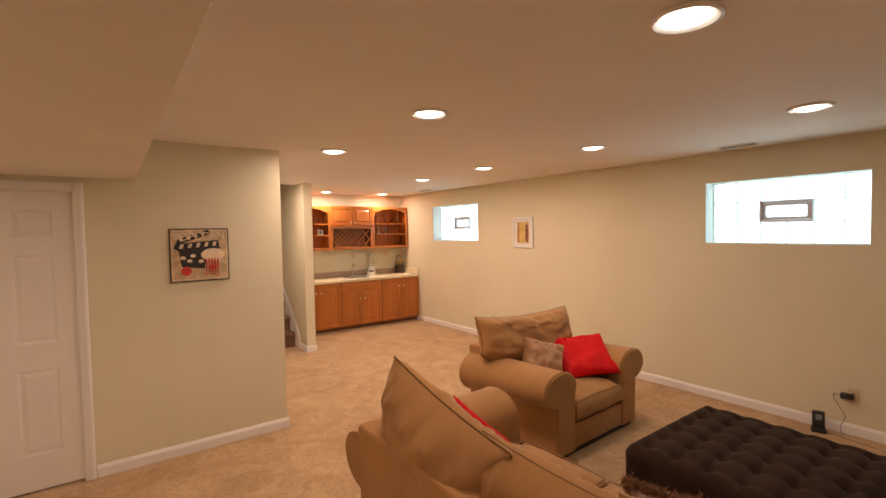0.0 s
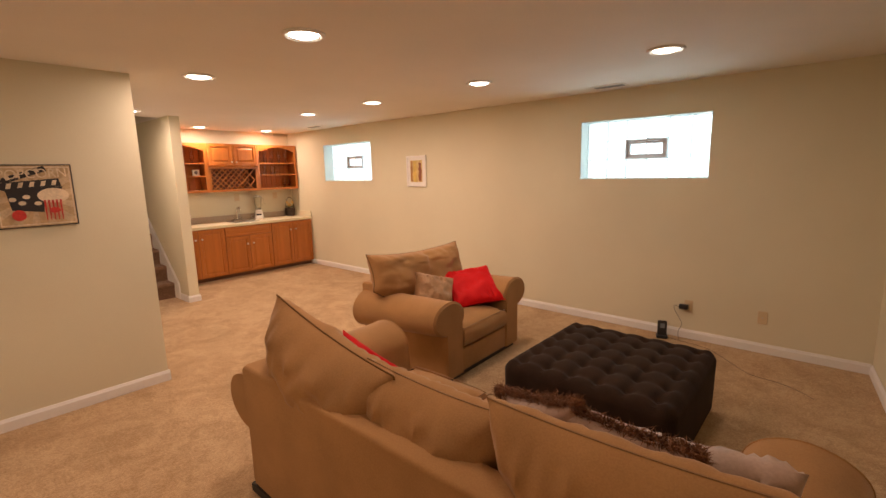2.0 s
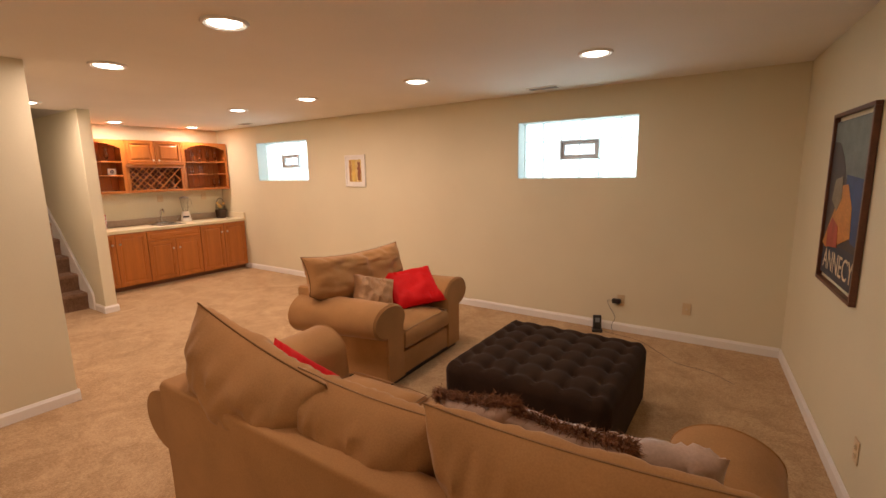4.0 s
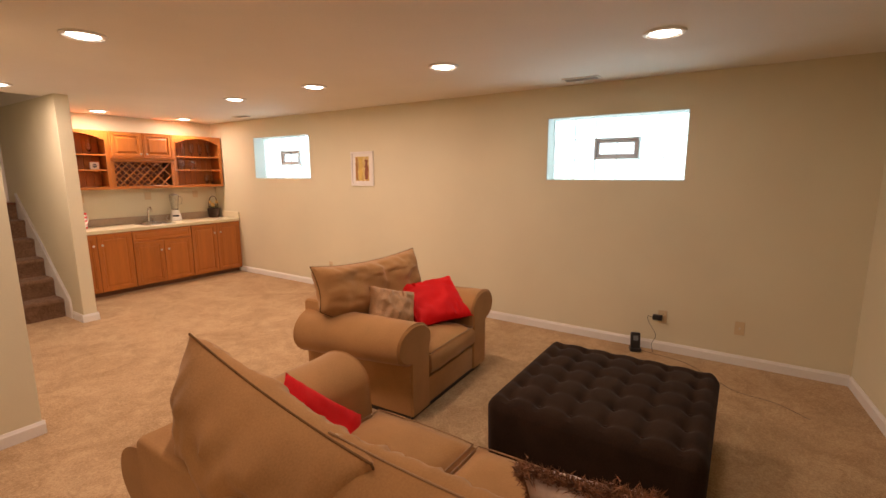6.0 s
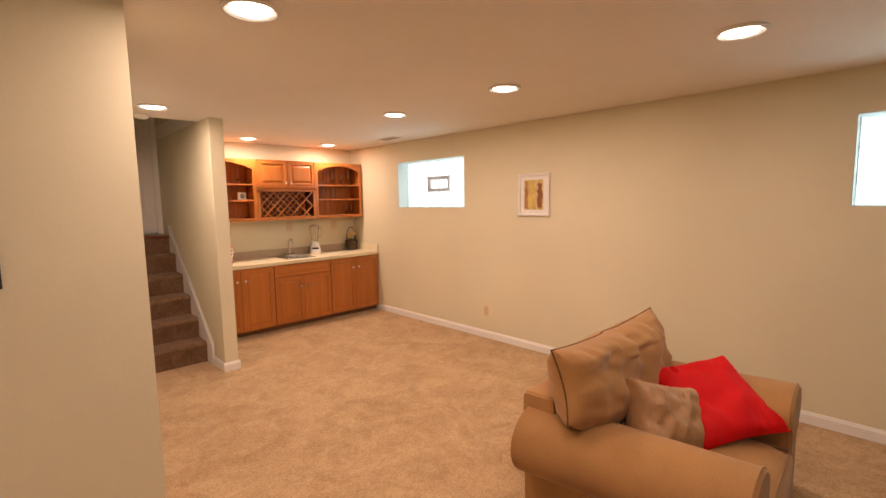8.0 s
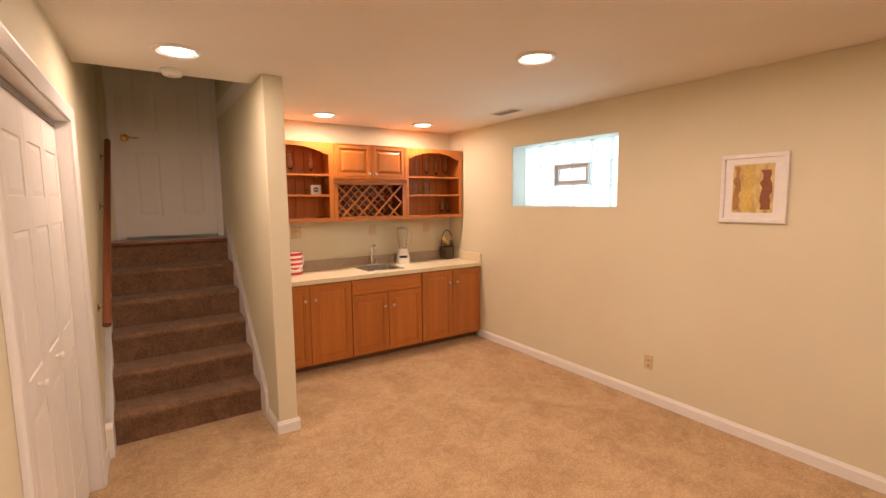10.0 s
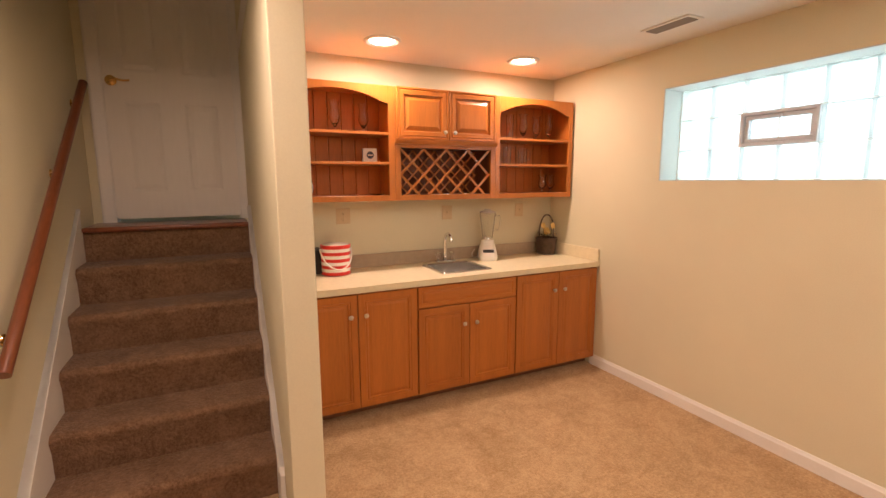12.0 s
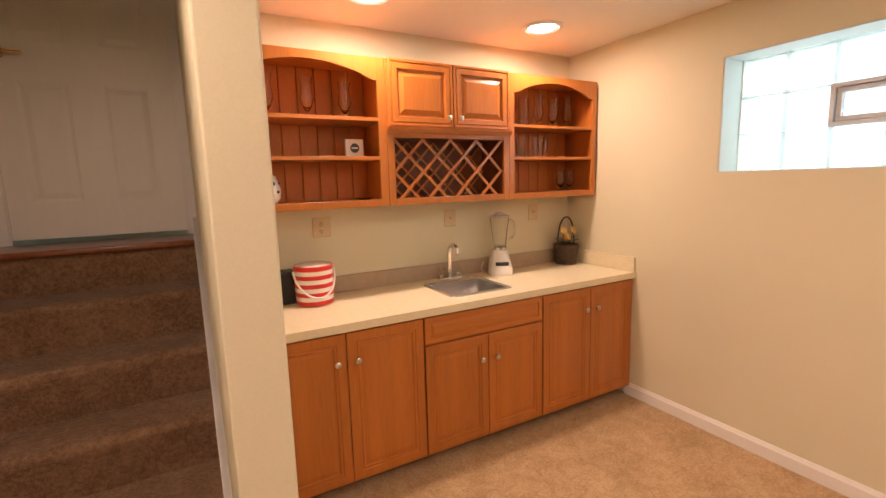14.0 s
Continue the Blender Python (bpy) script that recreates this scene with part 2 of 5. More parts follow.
def add_tube(bm, points, radius, sides=8, closed=False, cap=True):
    pts = [Vector(p) for p in points]
    n = len(pts)
    rings, normal = [], None
    for i, p in enumerate(pts):
        a = pts[(i - 1) % n] if (closed or i > 0) else p
        b = pts[(i + 1) % n] if (closed or i < n - 1) else p
        t = (b - a).normalized()
        if normal is None:
            normal = t.orthogonal().normalized()
        normal = (normal - t * normal.dot(t)).normalized()
        side = t.cross(normal)
        r = radius(i / max(1, n - 1)) if callable(radius) else radius
        rings.append([bm.verts.new(p + r * (math.cos(2 * math.pi * k / sides) * normal + math.sin(2 * math.pi * k / sides) * side)) for k in range(sides)])
    for i in range(n if closed else n - 1):
        a, b = rings[i], rings[(i + 1) % n]
        for k in range(sides):
            q = (k + 1) % sides
            bm.faces.new((a[k], a[q], b[q], b[k]))
    if cap and not closed:
        bm.faces.new(list(reversed(rings[0])))
        bm.faces.new(rings[-1])
    return bm


def tube(points, radius, sides=8, closed=False):
    return add_tube(bmesh.new(), points, radius, sides, closed)


def smooth_path(points, steps=8):
    """Catmull-Rom through the points."""
    p = [Vector(q) for q in points]
    p = [2 * p[0] - p[1]] + p + [2 * p[-1] - p[-2]]
    out = []
    for i in range(1, len(p) - 2):
        for k in range(steps):
            t = k / steps
            out.append(0.5 * (2 * p[i] + (p[i + 1] - p[i - 1]) * t + (2 * p[i - 1] - 5 * p[i] + 4 * p[i + 1] - p[i + 2]) * t ** 2
                              + (3 * p[i] - p[i - 1] - 3 * p[i + 1] + p[i + 2]) * t ** 3))
    return out + [p[-2]]


def add_extrude(bm, outline, offset):
    """A prism: a closed outline of 3D points pushed along offset."""
    a = [bm.verts.new(p) for p in outline]
    b = [bm.verts.new(Vector(p) + Vector(offset)) for p in outline]
    bm.faces.new(a)
    bm.faces.new(list(reversed(b)))
    for i in range(len(a)):
        j = (i + 1) % len(a)
        bm.faces.new((a[i], b[i], b[j], a[j]))
    return bm


def add_raised(bm, x0, z0, x1, z1, steps, y_of):
    """Nested rectangles in the xz plane: steps of (inset, depth towards -y); y_of is the plane."""
    loops = []
    for ins, dep in steps:
        y = y_of - dep
        loops.append([bm.verts.new(p) for p in ((x0 + ins, y, z0 + ins), (x1 - ins, y, z0 + ins), (x1 - ins, y, z1 - ins), (x0 + ins, y, z1 - ins))])
    for a, b in zip(loops, loops[1:]):
        for k in range(4):
            q = (k + 1) % 4
            bm.faces.new((a[k], a[q], b[q], b[k]))
    bm.faces.new(loops[-1])
    bm.faces.new(list(reversed(loops[0])))
    return bm


def finish(bm, smooth=False):
    bmesh.ops.recalc_face_normals(bm, faces=bm.faces)
    if smooth:
        for f in bm.faces:
            f.smooth = True
        for e in bm.edges:
            if len(e.link_faces) == 2 and e.calc_face_angle(0) > radians(40):
                e.smooth = False


def part(name, bm, mat, parent=None, label="", smooth=False, m=None):
    finish(bm, smooth)
    me = bpy.data.meshes.new(name)
    bm.to_mesh(me)
    bm.free()
    me.materials.append(mat)
    ob = new(name, me)
    if parent:
        ob.parent = parent
    if m is not None:
        ob.matrix_basis = m
    if label:
        tagged(ob, label)
    return ob


def like(ob, parent, m=None):
    """Another piece on the same mesh."""
    o = new(ob.name.split(".")[0], ob.data)
    o.parent = parent
    if m is not None:
        o.matrix_basis = m
    return o


def thing(name, label, category, place=(0, 0, 0), group="", kind="", turn=0):
    ob = new(name)
    ob.matrix_basis = pose(*place, 0, 0, turn)
    return tagged(ob, label, category, group, kind)


def structure(name, bm, mat, label, category, smooth=False):
    return tagged(part(name, bm, mat, smooth=smooth), label, category, kind="structure")


# ---------------- the shell ----------------
XW = 4.80          # window wall
YP = 3.72          # wall with the popcorn sign
XL = 1.18
LEAN_XL = 0.018     # the closet wall drifts this much per metre towards the stair
YB = 7.735         # wall behind the bar
XS0, XS1 = 2.215, 2.345   # partition between stair and bar
SLANT = 0.095


def xl(y):
    return XL + LEAN_XL * (y - YP)


def right_y(x):
    return -0.69 - SLANT * (XW - x)


structure("floor", box((-1.8, -1.6, -0.12), (5.1, 8.3, 0.0)), CARPET, "tan mottled cut-pile carpet floor", "floor")

bm = bmesh.new()
add_box(bm, (-1.8, -1.6, CEIL), (5.1, 6.43, CEIL + 0.15))
add_box(bm, (XS0, 6.43, CEIL), (5.1, 8.3, CEIL + 0.15))
structure("ceiling", bm, CEILING, "smooth off-white painted ceiling", "ceiling")
structure("ceiling_stairwell", box((1.0, 6.43, 3.9), (2.45, 8.3, 4.0)), CEILING, "off-white ceiling high above the stair", "ceiling")

WIN = [(5.297, 6.574, 1.548, 2.17), (0.557, 1.80, 1.553, 2.155)]
bm = bmesh.new()
x0, x1 = XW, XW + 0.32
ys = [-1.6, WIN[1][0], WIN[1][1], WIN[0][0], WIN[0][1], 8.3]
add_box(bm, (x0, ys[0], 0), (x1, ys[1], CEIL))
add_box(bm, (x0, ys[2], 0), (x1, ys[3], CEIL))
add_box(bm, (x0, ys[4], 0), (x1, ys[5], CEIL))
for a, b, z0, z1 in WIN:
    add_box(bm, (x0, a, 0), (x1, b, z0))
    add_box(bm, (x0, a, z1), (x1, b, CEIL))
structure("wall_east", bm, PAINT, "beige painted wall with two high window openings", "wall")

structure("wall_bar", box((XS1, YB, 0), (XW, YB + 0.15, CEIL)), PAINT, "beige painted wall behind the wet bar", "wall")
structure("wall_partition", box((XS0, 6.115, 0), (XS1, 8.1, CEIL), 0.006, 2), PAINT, "beige painted end of the stair partition wall", "wall")
structure("wall_partition_upper", box((XS0, 6.43, CEIL + 0.15), (XS1, 8.1, 3.9)), PAINT, "beige painted upper stairwell wall", "wall")

# wall with the six-panel door and the sign
DX0, DX1, DH = -1.0, -0.235, 2.05
bm = bmesh.new()
add_box(bm, (DX1, YP, 0), (XL, YP + 0.13, CEIL))
add_box(bm, (-1.8, YP, 0), (DX0, YP + 0.13, CEIL))
add_box(bm, (DX0, YP, DH), (DX1, YP + 0.13, CEIL))
structure("wall_north", bm, PAINT, "beige painted wall with a white door", "wall")

# wall with the closet opening, running on beside the stair
CY0, CY1, CH = 4.55, 6.07, 2.06
bm = bmesh.new()
for ya, yb, za, zb in ((YP + 0.13, CY0, 0, CEIL), (CY1, 8.1, 0, CEIL), (CY0, CY1, CH, CEIL), (6.43, 8.1, CEIL, 3.9)):
    add_extrude(bm, [(xl(ya) - 0.13, ya, za), (xl(ya), ya, za), (xl(yb), yb, za), (xl(yb) - 0.13, yb, za)], (0, 0, zb - za))
structure("wall_closet", bm, PAINT, "beige painted wall beside closet and stair", "wall")
structure("wall_closet_back", box((0.55, YP + 0.13, 0), (0.65, 6.6, CEIL)), PAINT, "plain wall inside the closet", "wall")
structure("wall_header", box((1.2, 6.28, CEIL + 0.15), (XS1, 6.43, 3.9)), PAINT, "beige header wall above the stair opening", "wall")

# back of the stairwell round the door at its head
LAND = 1.281
bm = bmesh.new()
add_box(bm, (XL - 0.1, 8.1, 0), (1.385, 8.25, 3.9))
add_box(bm, (2.165, 8.1, 0), (XS1 + 0.05, 8.25, 3.9))
add_box(bm, (1.385, 8.1, LAND + 2.05), (2.165, 8.25, 3.9))
structure("wall_stairhead", bm, PAINT, "beige wall round the door at the stair head", "wall")
structure("wall_behind_stairhead", box((1.2, 8.5, 0.9), (2.5, 8.6, 3.9)), PAINT, "plain wall behind the stair door", "wall")

# slightly slanted wall with the framed poster, and the far end of the room
bm = bmesh.new()
add_extrude(bm, [(5.1, right_y(5.1), 0), (-1.8, right_y(-1.8), 0), (-1.8, right_y(-1.8) - 0.15, 0), (5.1, right_y(5.1) - 0.15, 0)], (0, 0, CEIL))
structure("wall_south", bm, PAINT, "beige painted wall with a framed poster", "wall")
structure("wall_west", box((-1.8, -1.6, 0), (-1.65, YP, CEIL)), PAINT, "plain beige wall at the room's end", "wall")
structure("soffit", box((-1.65, -1.35, 2.14), (0.13, YP, CEIL), 0.004), CEILING, "boxed-in off-white duct soffit under the ceiling", "soffit")


def baseboard(points, height=0.088, thick=0.014):
    """Baseboard along a line on the floor; the room lies to the left of the line's direction."""
    bm = bmesh.new()
    for a, b in zip(points, points[1:]):
        a, b = Vector((*a, 0)), Vector((*b, 0))
        d = (b - a).normalized()
        nrm = Vector((-d.y, d.x, 0))
        prof = [(0, 0), (thick, 0), (thick, height - 0.022), (thick - 0.004, height - 0.014), (thick - 0.009, height), (0, height)]
        add_extrude(bm, [a + nrm * u + Vector((0, 0, w + 0.001)) for u, w in prof], b - a)
    return structure("baseboard", bm, TRIM, "white moulded wooden baseboard", "baseboard")


baseboard([(XW, right_y(XW) + 0.01), (XW, 7.14)])
baseboard([(-1.6, right_y(-1.6)), (XW - 0.015, right_y(XW))])
baseboard([(XL + 0.014, YP), (DX1 + 0.065, YP)])
baseboard([(xl(CY0 - 0.07), CY0 - 0.07), (XL, YP)])
baseboard([(xl(6.45), 6.45), (xl(CY1 + 0.07), CY1 + 0.07)])
baseboard([(XS0 - 0.014, 6.115), (XS1 + 0.014, 6.115)][::-1])
baseboard([(XS1, 6.115), (XS1, 7.14)][::-1])
baseboard([(XS0, 6.45), (XS0, 6.115)][::-1])


# ---------------- windows ----------------
def glass_block_window(name, y0, y1, z0, z1):
    w = thing(name, "high glass-block basement window with a small hopper vent", "window", (XW, (y0 + y1) / 2, z0), kind="structure")
    half, h = (y1 - y0) / 2, z1 - z0
    bm = bmesh.new()
    for lo, hi in (((0.003, -half - 0.004, -0.002), (0.18, -half + 0.006, h)), ((0.003, half - 0.006, -0.002), (0.18, half + 0.004, h)),
                   ((0.003, -half, -0.004), (0.18, half, 0.006)), ((0.003, -half, h - 0.006), (0.18, half, h + 0.004))):
        add_box(bm, lo, hi)
    part("reveal", bm, REVEAL, w, "pale painted reveal round the glass")
    cols, rows = 6, 3
    cw, ch, j = (2 * half - 0.012) / cols, (h - 0.012) / rows, 0.005
    bm = bmesh.new()
    for c in range(cols + 1):
        y = -half + 0.006 + c * cw
        if c in (0, cols):
            add_box(bm, (0.176, y - 0.006, 0.006), (0.25, y + 0.006, h - 0.006))
            continue
        add_box(bm, (0.1905, y - 0.0022, 0.006), (0.1995, y + 0.0022, h - 0.006))
    for r in range(rows + 1):
        z = 0.006 + r * ch
        add_box(bm, (0.19, -half + 0.006, z - j / 2), (0.2, half - 0.006, z + j / 2))
    part("mortar", bm, MORTAR, w, "thin grey mortar joints")
    first = None
    for c in range(cols):
        for r in range(rows):
            if r == 1 and c in (2, 3):
                continue
            m = pose(0.18, -half + 0.006 + (c + 0.5) * cw, 0.006 + (r + 0.5) * ch)
            if first is None:
                bm = box((0, -cw / 2 + 0.0006, -ch / 2 + j / 2), (0.08, cw / 2 - 0.0006, ch / 2 - j / 2), 0.004, 2)
                first = part("glass_block", bm, BLOCK, w, "wavy clear glass block", m=m)
                ob = first
            else:
                ob = like(first, w, m)
            ob.visible_shadow = False
    ya, yb, za, zb = -half + 0.006 + 2 * cw, -half + 0.006 + 4 * cw, 0.006 + ch, 0.006 + 2 * ch
    bm = bmesh.new()
    f = 0.02
    for lo, hi in (((0.165, ya, za), (0.25, yb, za + f)), ((0.165, ya, zb - f), (0.25, yb, zb)), ((0.165, ya, za + f), (0.25, ya + f, zb - f)), ((0.165, yb - f, za + f), (0.25, yb, zb - f))):
        add_box(bm, lo, hi, 0.003)
    vent = part("vent_frame", bm, VENTFRAME, w, "taupe vinyl hopper vent frame")
    bm = bmesh.new()
    a, b, c2, d, g = ya + f + 0.003, yb - f - 0.003, za + f + 0.003, zb - f - 0.003, 0.022
    for lo, hi in (((0.18, a, c2), (0.235, b, c2 + g)), ((0.18, a, d - g), (0.235, b, d)), ((0.18, a, c2 + g), (0.235, a + g, d - g)), ((0.18, b - g, c2 + g), (0.235, b, d - g))):
        add_box(bm, lo, hi, 0.003)
    part("sash", bm, VENTFRAME, vent)
    p = part("pane", box((0.205, a + g, c2 + g), (0.210, b - g, d - g)), BLOCK, vent)
    p.visible_shadow = False
    part("latch", box((0.168, (a + b) / 2 - 0.025, d - 0.018), (0.182, (a + b) / 2 + 0.025, d - 0.004), 0.003), VENTFRAME, vent)
    return w


glass_block_window("window_1", *WIN[0])
glass_block_window("window_2", *WIN[1])
bd = structure("backdrop", box((5.75, -1.5, 0.6), (5.8, 8.5, 3.6)), DAYGLOW, "bright hazy daylight outside the windows", "backdrop")


# ---------------- doors ----------------
def panel_door(name, label, width, height, place, turn, rows, handle_side=1, cols=2, knob=True, kind="structure", stile=0.11, thick=0.035, mid=0.10, edge=0.02):
    """A moulded panel door in its own xz plane, the front at y=0 facing -y; rows are (z0, z1) of panels."""
    d = thing(name, label, "door", place, kind=kind, turn=turn)
    bm = bmesh.new()
    add_box(bm, (0, 0.009, 0), (width, thick, height))
    zs = [0] + [z for r in rows for z in r] + [height]
    xs = [0, stile, (width - mid) / 2, (width + mid) / 2, width - stile, width] if cols == 2 else [0, stile, width - stile, width]
    for i in range(0, len(xs), 2):
        add_box(bm, (xs[i], 0, 0), (xs[i + 1], 0.0095, height))
    for i in range(0, len(zs), 2):
        for k in range(1, len(xs) - 1, 2):
            add_box(bm, (xs[k], 0.0004, zs[i]), (xs[k + 1], 0.0095, zs[i + 1]))
    part("leaf", bm, DOORWHITE, d)
    for z0, z1 in rows:
        for k in range(1, len(xs) - 1, 2):
            part("panel", add_raised(bmesh.new(), xs[k] - 0.001, z0 - 0.001, xs[k + 1] + 0.001, z1 + 0.001, [(0, -0.003), (0.0005, 0.0045), (0.015, 0.0002), (0.020, 0.0002), (0.046, 0.0048)], 0.0055), DOORWHITE, d)
    return d


SIX = [(0.24, 0.82), (1.00, 1.60), (1.72, 1.90)]
d1 = panel_door("door_1", "closed white six-panel interior door", 0.755, 2.03, (DX0 + 0.005, YP + 0.02, 0.012), 0, SIX)
d2 = panel_door("door_2", "closed white six-panel door at the stair head", 0.774, 2.03, (1.388, 8.115, LAND + 0.022), 0, [(0.19, 0.79), (0.985, 1.58), (1.71, 1.89)], stile=0.105, mid=0.15)


def lever(parent, x, z, direction):
    k = part("door_handle", lathe([(0.0, 0), (0.032, 0), (0.034, 0.004), (0.028, 0.01), (0.012, 0.014), (0.012, 0.05), (0, 0.052)], 20, (x, 0, z), Matrix.Rotation(radians(90), 4, "X")), BRASS, parent, "polished brass lever handle", True)
    part("lever", tube(smooth_path([(x, -0.045, z), (x + 0.03 * direction, -0.05, z + 0.004), (x + 0.07 * direction, -0.05, z - 0.003), (x + 0.11 * direction, -0.046, z + 0.002)], 5), lambda t: 0.009 - 0.003 * t), BRASS, k, "", True)


lever(d2, 0.045, 0.915, 1)


def casing(name, x0, x1, z1, place, turn, width=0.06, label="white moulded door casing", z0=0.0):
    c = thing(name, label, "trim", place, kind="structure", turn=turn)

    def jamb(w, length, m):
        bm = bmesh.new()
        prof = [(0, 0), (w, 0), (w, -0.012), (w - 0.008, -0.018), (w - 0.02, -0.019), (0.012, -0.011), (0.004, -0.010), (0, -0.008)]
        add_extrude(bm, [(u, v - 0.001, 0) for u, v in prof], (0, 0, length))
        return part("casing_board", bm, TRIM, c, m=m)
    jamb(width, z1 + width - z0, pose(x1, 0, z0))
    left = jamb(width, z1 + width - z0, pose(x0, 0, z0) @ Matrix.Diagonal((-1, 1, 1, 1)))
    bm = bmesh.new()
    prof = [(0, 0), (0, width), (-0.012, width), (-0.018, width - 0.008), (-0.019, width - 0.02), (-0.011, 0.012), (-0.008, 0)]
    add_extrude(bm, [(x0, y - 0.003, z1 + z) for y, z in prof], (x1 - x0, 0, 0))
    part("casing_board", bm, TRIM, c)
    bm = bmesh.new()
    for lo, hi in (((x0 - 0.001, 0, z0), (x0 + 0.0045, 0.13, z1)), ((x1 - 0.0045, 0, z0), (x1 + 0.001, 0.13, z1)), ((x0, 0, z1 - 0.0045), (x1, 0.13, z1 + 0.001))):
        add_box(bm, lo, hi)
    part("jamb", bm, TRIM, c)
    return c


casing("door_casing", DX0, DX1, DH - 0.005, (0, YP, 0), 0)
casing("stair_door_casing", 1.385, 2.165, LAND + 2.05, (0, 8.1, 0), 0, 0.075, z0=LAND)
# closet: the wall plane faces +x, so the local x axis runs along +y
TURN90 = 90 - math.degrees(math.atan(LEAN_XL))
casing("closet_casing", CY0 - YP, CY1 - YP, CH - 0.005, (XL, YP, 0), TURN90, 0.07)

closet = thing("closet_door", "closed white bifold closet doors in a cased opening", "door", (xl(CY0) - 0.06, CY0 + 0.008, 0.012), kind="structure", turn=TURN90)
lw = (CY1 - CY0 - 0.016) / 4
for k in range(4):
    bm = bmesh.new()
    add_box(bm, (0, 0.006, 0), (lw - 0.004, 0.034, 2.0))
    zs = [0, 0.22, 0.86, 1.0, 1.52, 1.64, 1.86, 2.0]
    for a, b in ((0, 0.06), (lw - 0.064, lw - 0.004)):
        add_box(bm, (a, 0, 0), (b, 0.0065, 2.0))
    for i in range(0, 8, 2):
        add_box(bm, (0.06, 0.0004, zs[i]), (lw - 0.064, 0.0065, zs[i + 1]))
    leaf = part("leaf", bm, DOORWHITE, closet, m=pose(k * lw, 0, 0))
    for i in range(1, 7, 2):
        part("panel", add_raised(bmesh.new(), 0.059, zs[i] - 0.001, lw - 0.063, zs[i + 1] + 0.001, [(0, -0.002), (0.0005, 0.003), (0.007, 0), (0.028, 0.005)], 0.0059), DOORWHITE, leaf)
part("track", box((0, 0.0, 2.004), (4 * lw, 0.035, 2.036)), GREYVENT, closet, "grey metal closet track")
for k in (1, 2):
    part("knob", lathe([(0, 0), (0.008, 0), (0.008, 0.012), (0.016, 0.02), (0.014, 0.03), (0, 0.033)], 16, ((k + 0.5) * lw, 0, 0.95), Matrix.Rotation(radians(90), 4, "X")), WHITEPL, closet, "", True)


# ---------------- staircase ----------------
RISE, RUN, Y1 = 0.2135, 0.235, 6.575
stair = thing("staircase", "straight stair with brown carpeted treads and white skirt boards", "stairs", (0, 0, 0), kind="structure")
SX0, SX1 = xl(7.4) + 0.022, XS0 - 0.022
for i in range(6):
    y, z = Y1 + i * RUN, (i + 1) * RISE
    bm = bmesh.new()
    top = y + RUN + 0.03 if i < 5 else 8.1
    if i < 5:
        prof = [(y + 0.004, z - RISE + 0.001), (y + 0.002, z - 0.09), (y - 0.008, z - 0.06)]
        prof += [(y + 0.018 - 0.034 * math.cos(a * math.pi / 12), z - 0.034 + 0.034 * math.sin(a * math.pi / 12)) for a in range(0, 7)]
        prof += [(top, z + 0.004), (top, z - RISE + 0.001)]
    else:
        prof = [(y, z - RISE + 0.001), (y + 0.002, z - 0.032), (top, z - 0.032), (top, z - RISE + 0.001)]
    add_extrude(bm, [(SX0, u, w) for u, w in prof], (SX1 - SX0, 0, 0))
    part("step", bm, STAIRCARPET, stair, "", True)
yl = Y1 + 5 * RUN
part("landing_nosing", box((SX0, yl - 0.03, LAND - 0.031), (SX1, 8.1, LAND), 0.01, 3), RAILWOOD, stair, "dark cherry wood landing edge", True)
for x, width in ((xl(6.4) + 0.001, xl(7.4) - xl(6.4) + 0.021), (XS0 - 0.022, 0.02)):
    bm = bmesh.new()
    slope = RISE / RUN
    low = [(Y1 - 0.17, 0.004), (Y1 - 0.17, 0.20), (Y1 - 0.15, 0.235), (yl - 0.01, 0.235 + (yl - 0.01 - Y1 + 0.15) * slope * 0.97), (yl - 0.01, LAND - 0.02), (8.095, LAND - 0.02), (8.095, 0.004)]
    add_extrude(bm, [(x, u, w) for u, w in low], (width, 0, 0))
    part("skirt_board", bm, TRIM, stair, "white painted skirt board")
    bm = bmesh.new()
    p0, p1 = Vector((x - 0.004, Y1 - 0.15, 0.235)), Vector((x - 0.004, yl - 0.01, 0.235 + (yl - 0.01 - Y1 + 0.15) * slope * 0.97))
    add_extrude(bm, [p0 + Vector((u, 0, w)) for u, w in ((0, 0), (width + 0.008, 0), (width + 0.008, -0.02), (0, -0.03))], p1 - p0)
    part("skirt_cap", bm, TRIM, stair)

rail = thing("handrail", "round dark cherry-stained wooden handrail on brass brackets", "handrail", (0, 0, 0))
r0, r1 = Vector((xl(6.43) + 0.055, 6.43, 0.865)), Vector((xl(7.97) + 0.055, 7.97, 2.165))
part("rail", add_tube(bmesh.new(), [r0 + (r1 - r0) * k / 12 for k in range(13)], 0.024, 16), RAILWOOD, rail, "", True)
for f in (0.12, 0.62, 0.95):
    p = r0 + (r1 - r0) * f
    bm = tube(smooth_path([(xl(p.y) + 0.004, p.y, p.z - 0.075), (xl(p.y) + 0.04, p.y, p.z - 0.07), (xl(p.y) + 0.056, p.y, p.z - 0.03)], 5), 0.007, 8)
    add_lathe(bm, [(0, 0), (0.026, 0), (0.024, 0.006), (0.01, 0.01), (0, 0.01)], 16, (xl(p.y) + 0.001, p.y, p.z - 0.075), Matrix.Rotation(radians(90), 4, "Y"))
    part("bracket", bm, BRASS, rail, "small brass wall bracket", True)


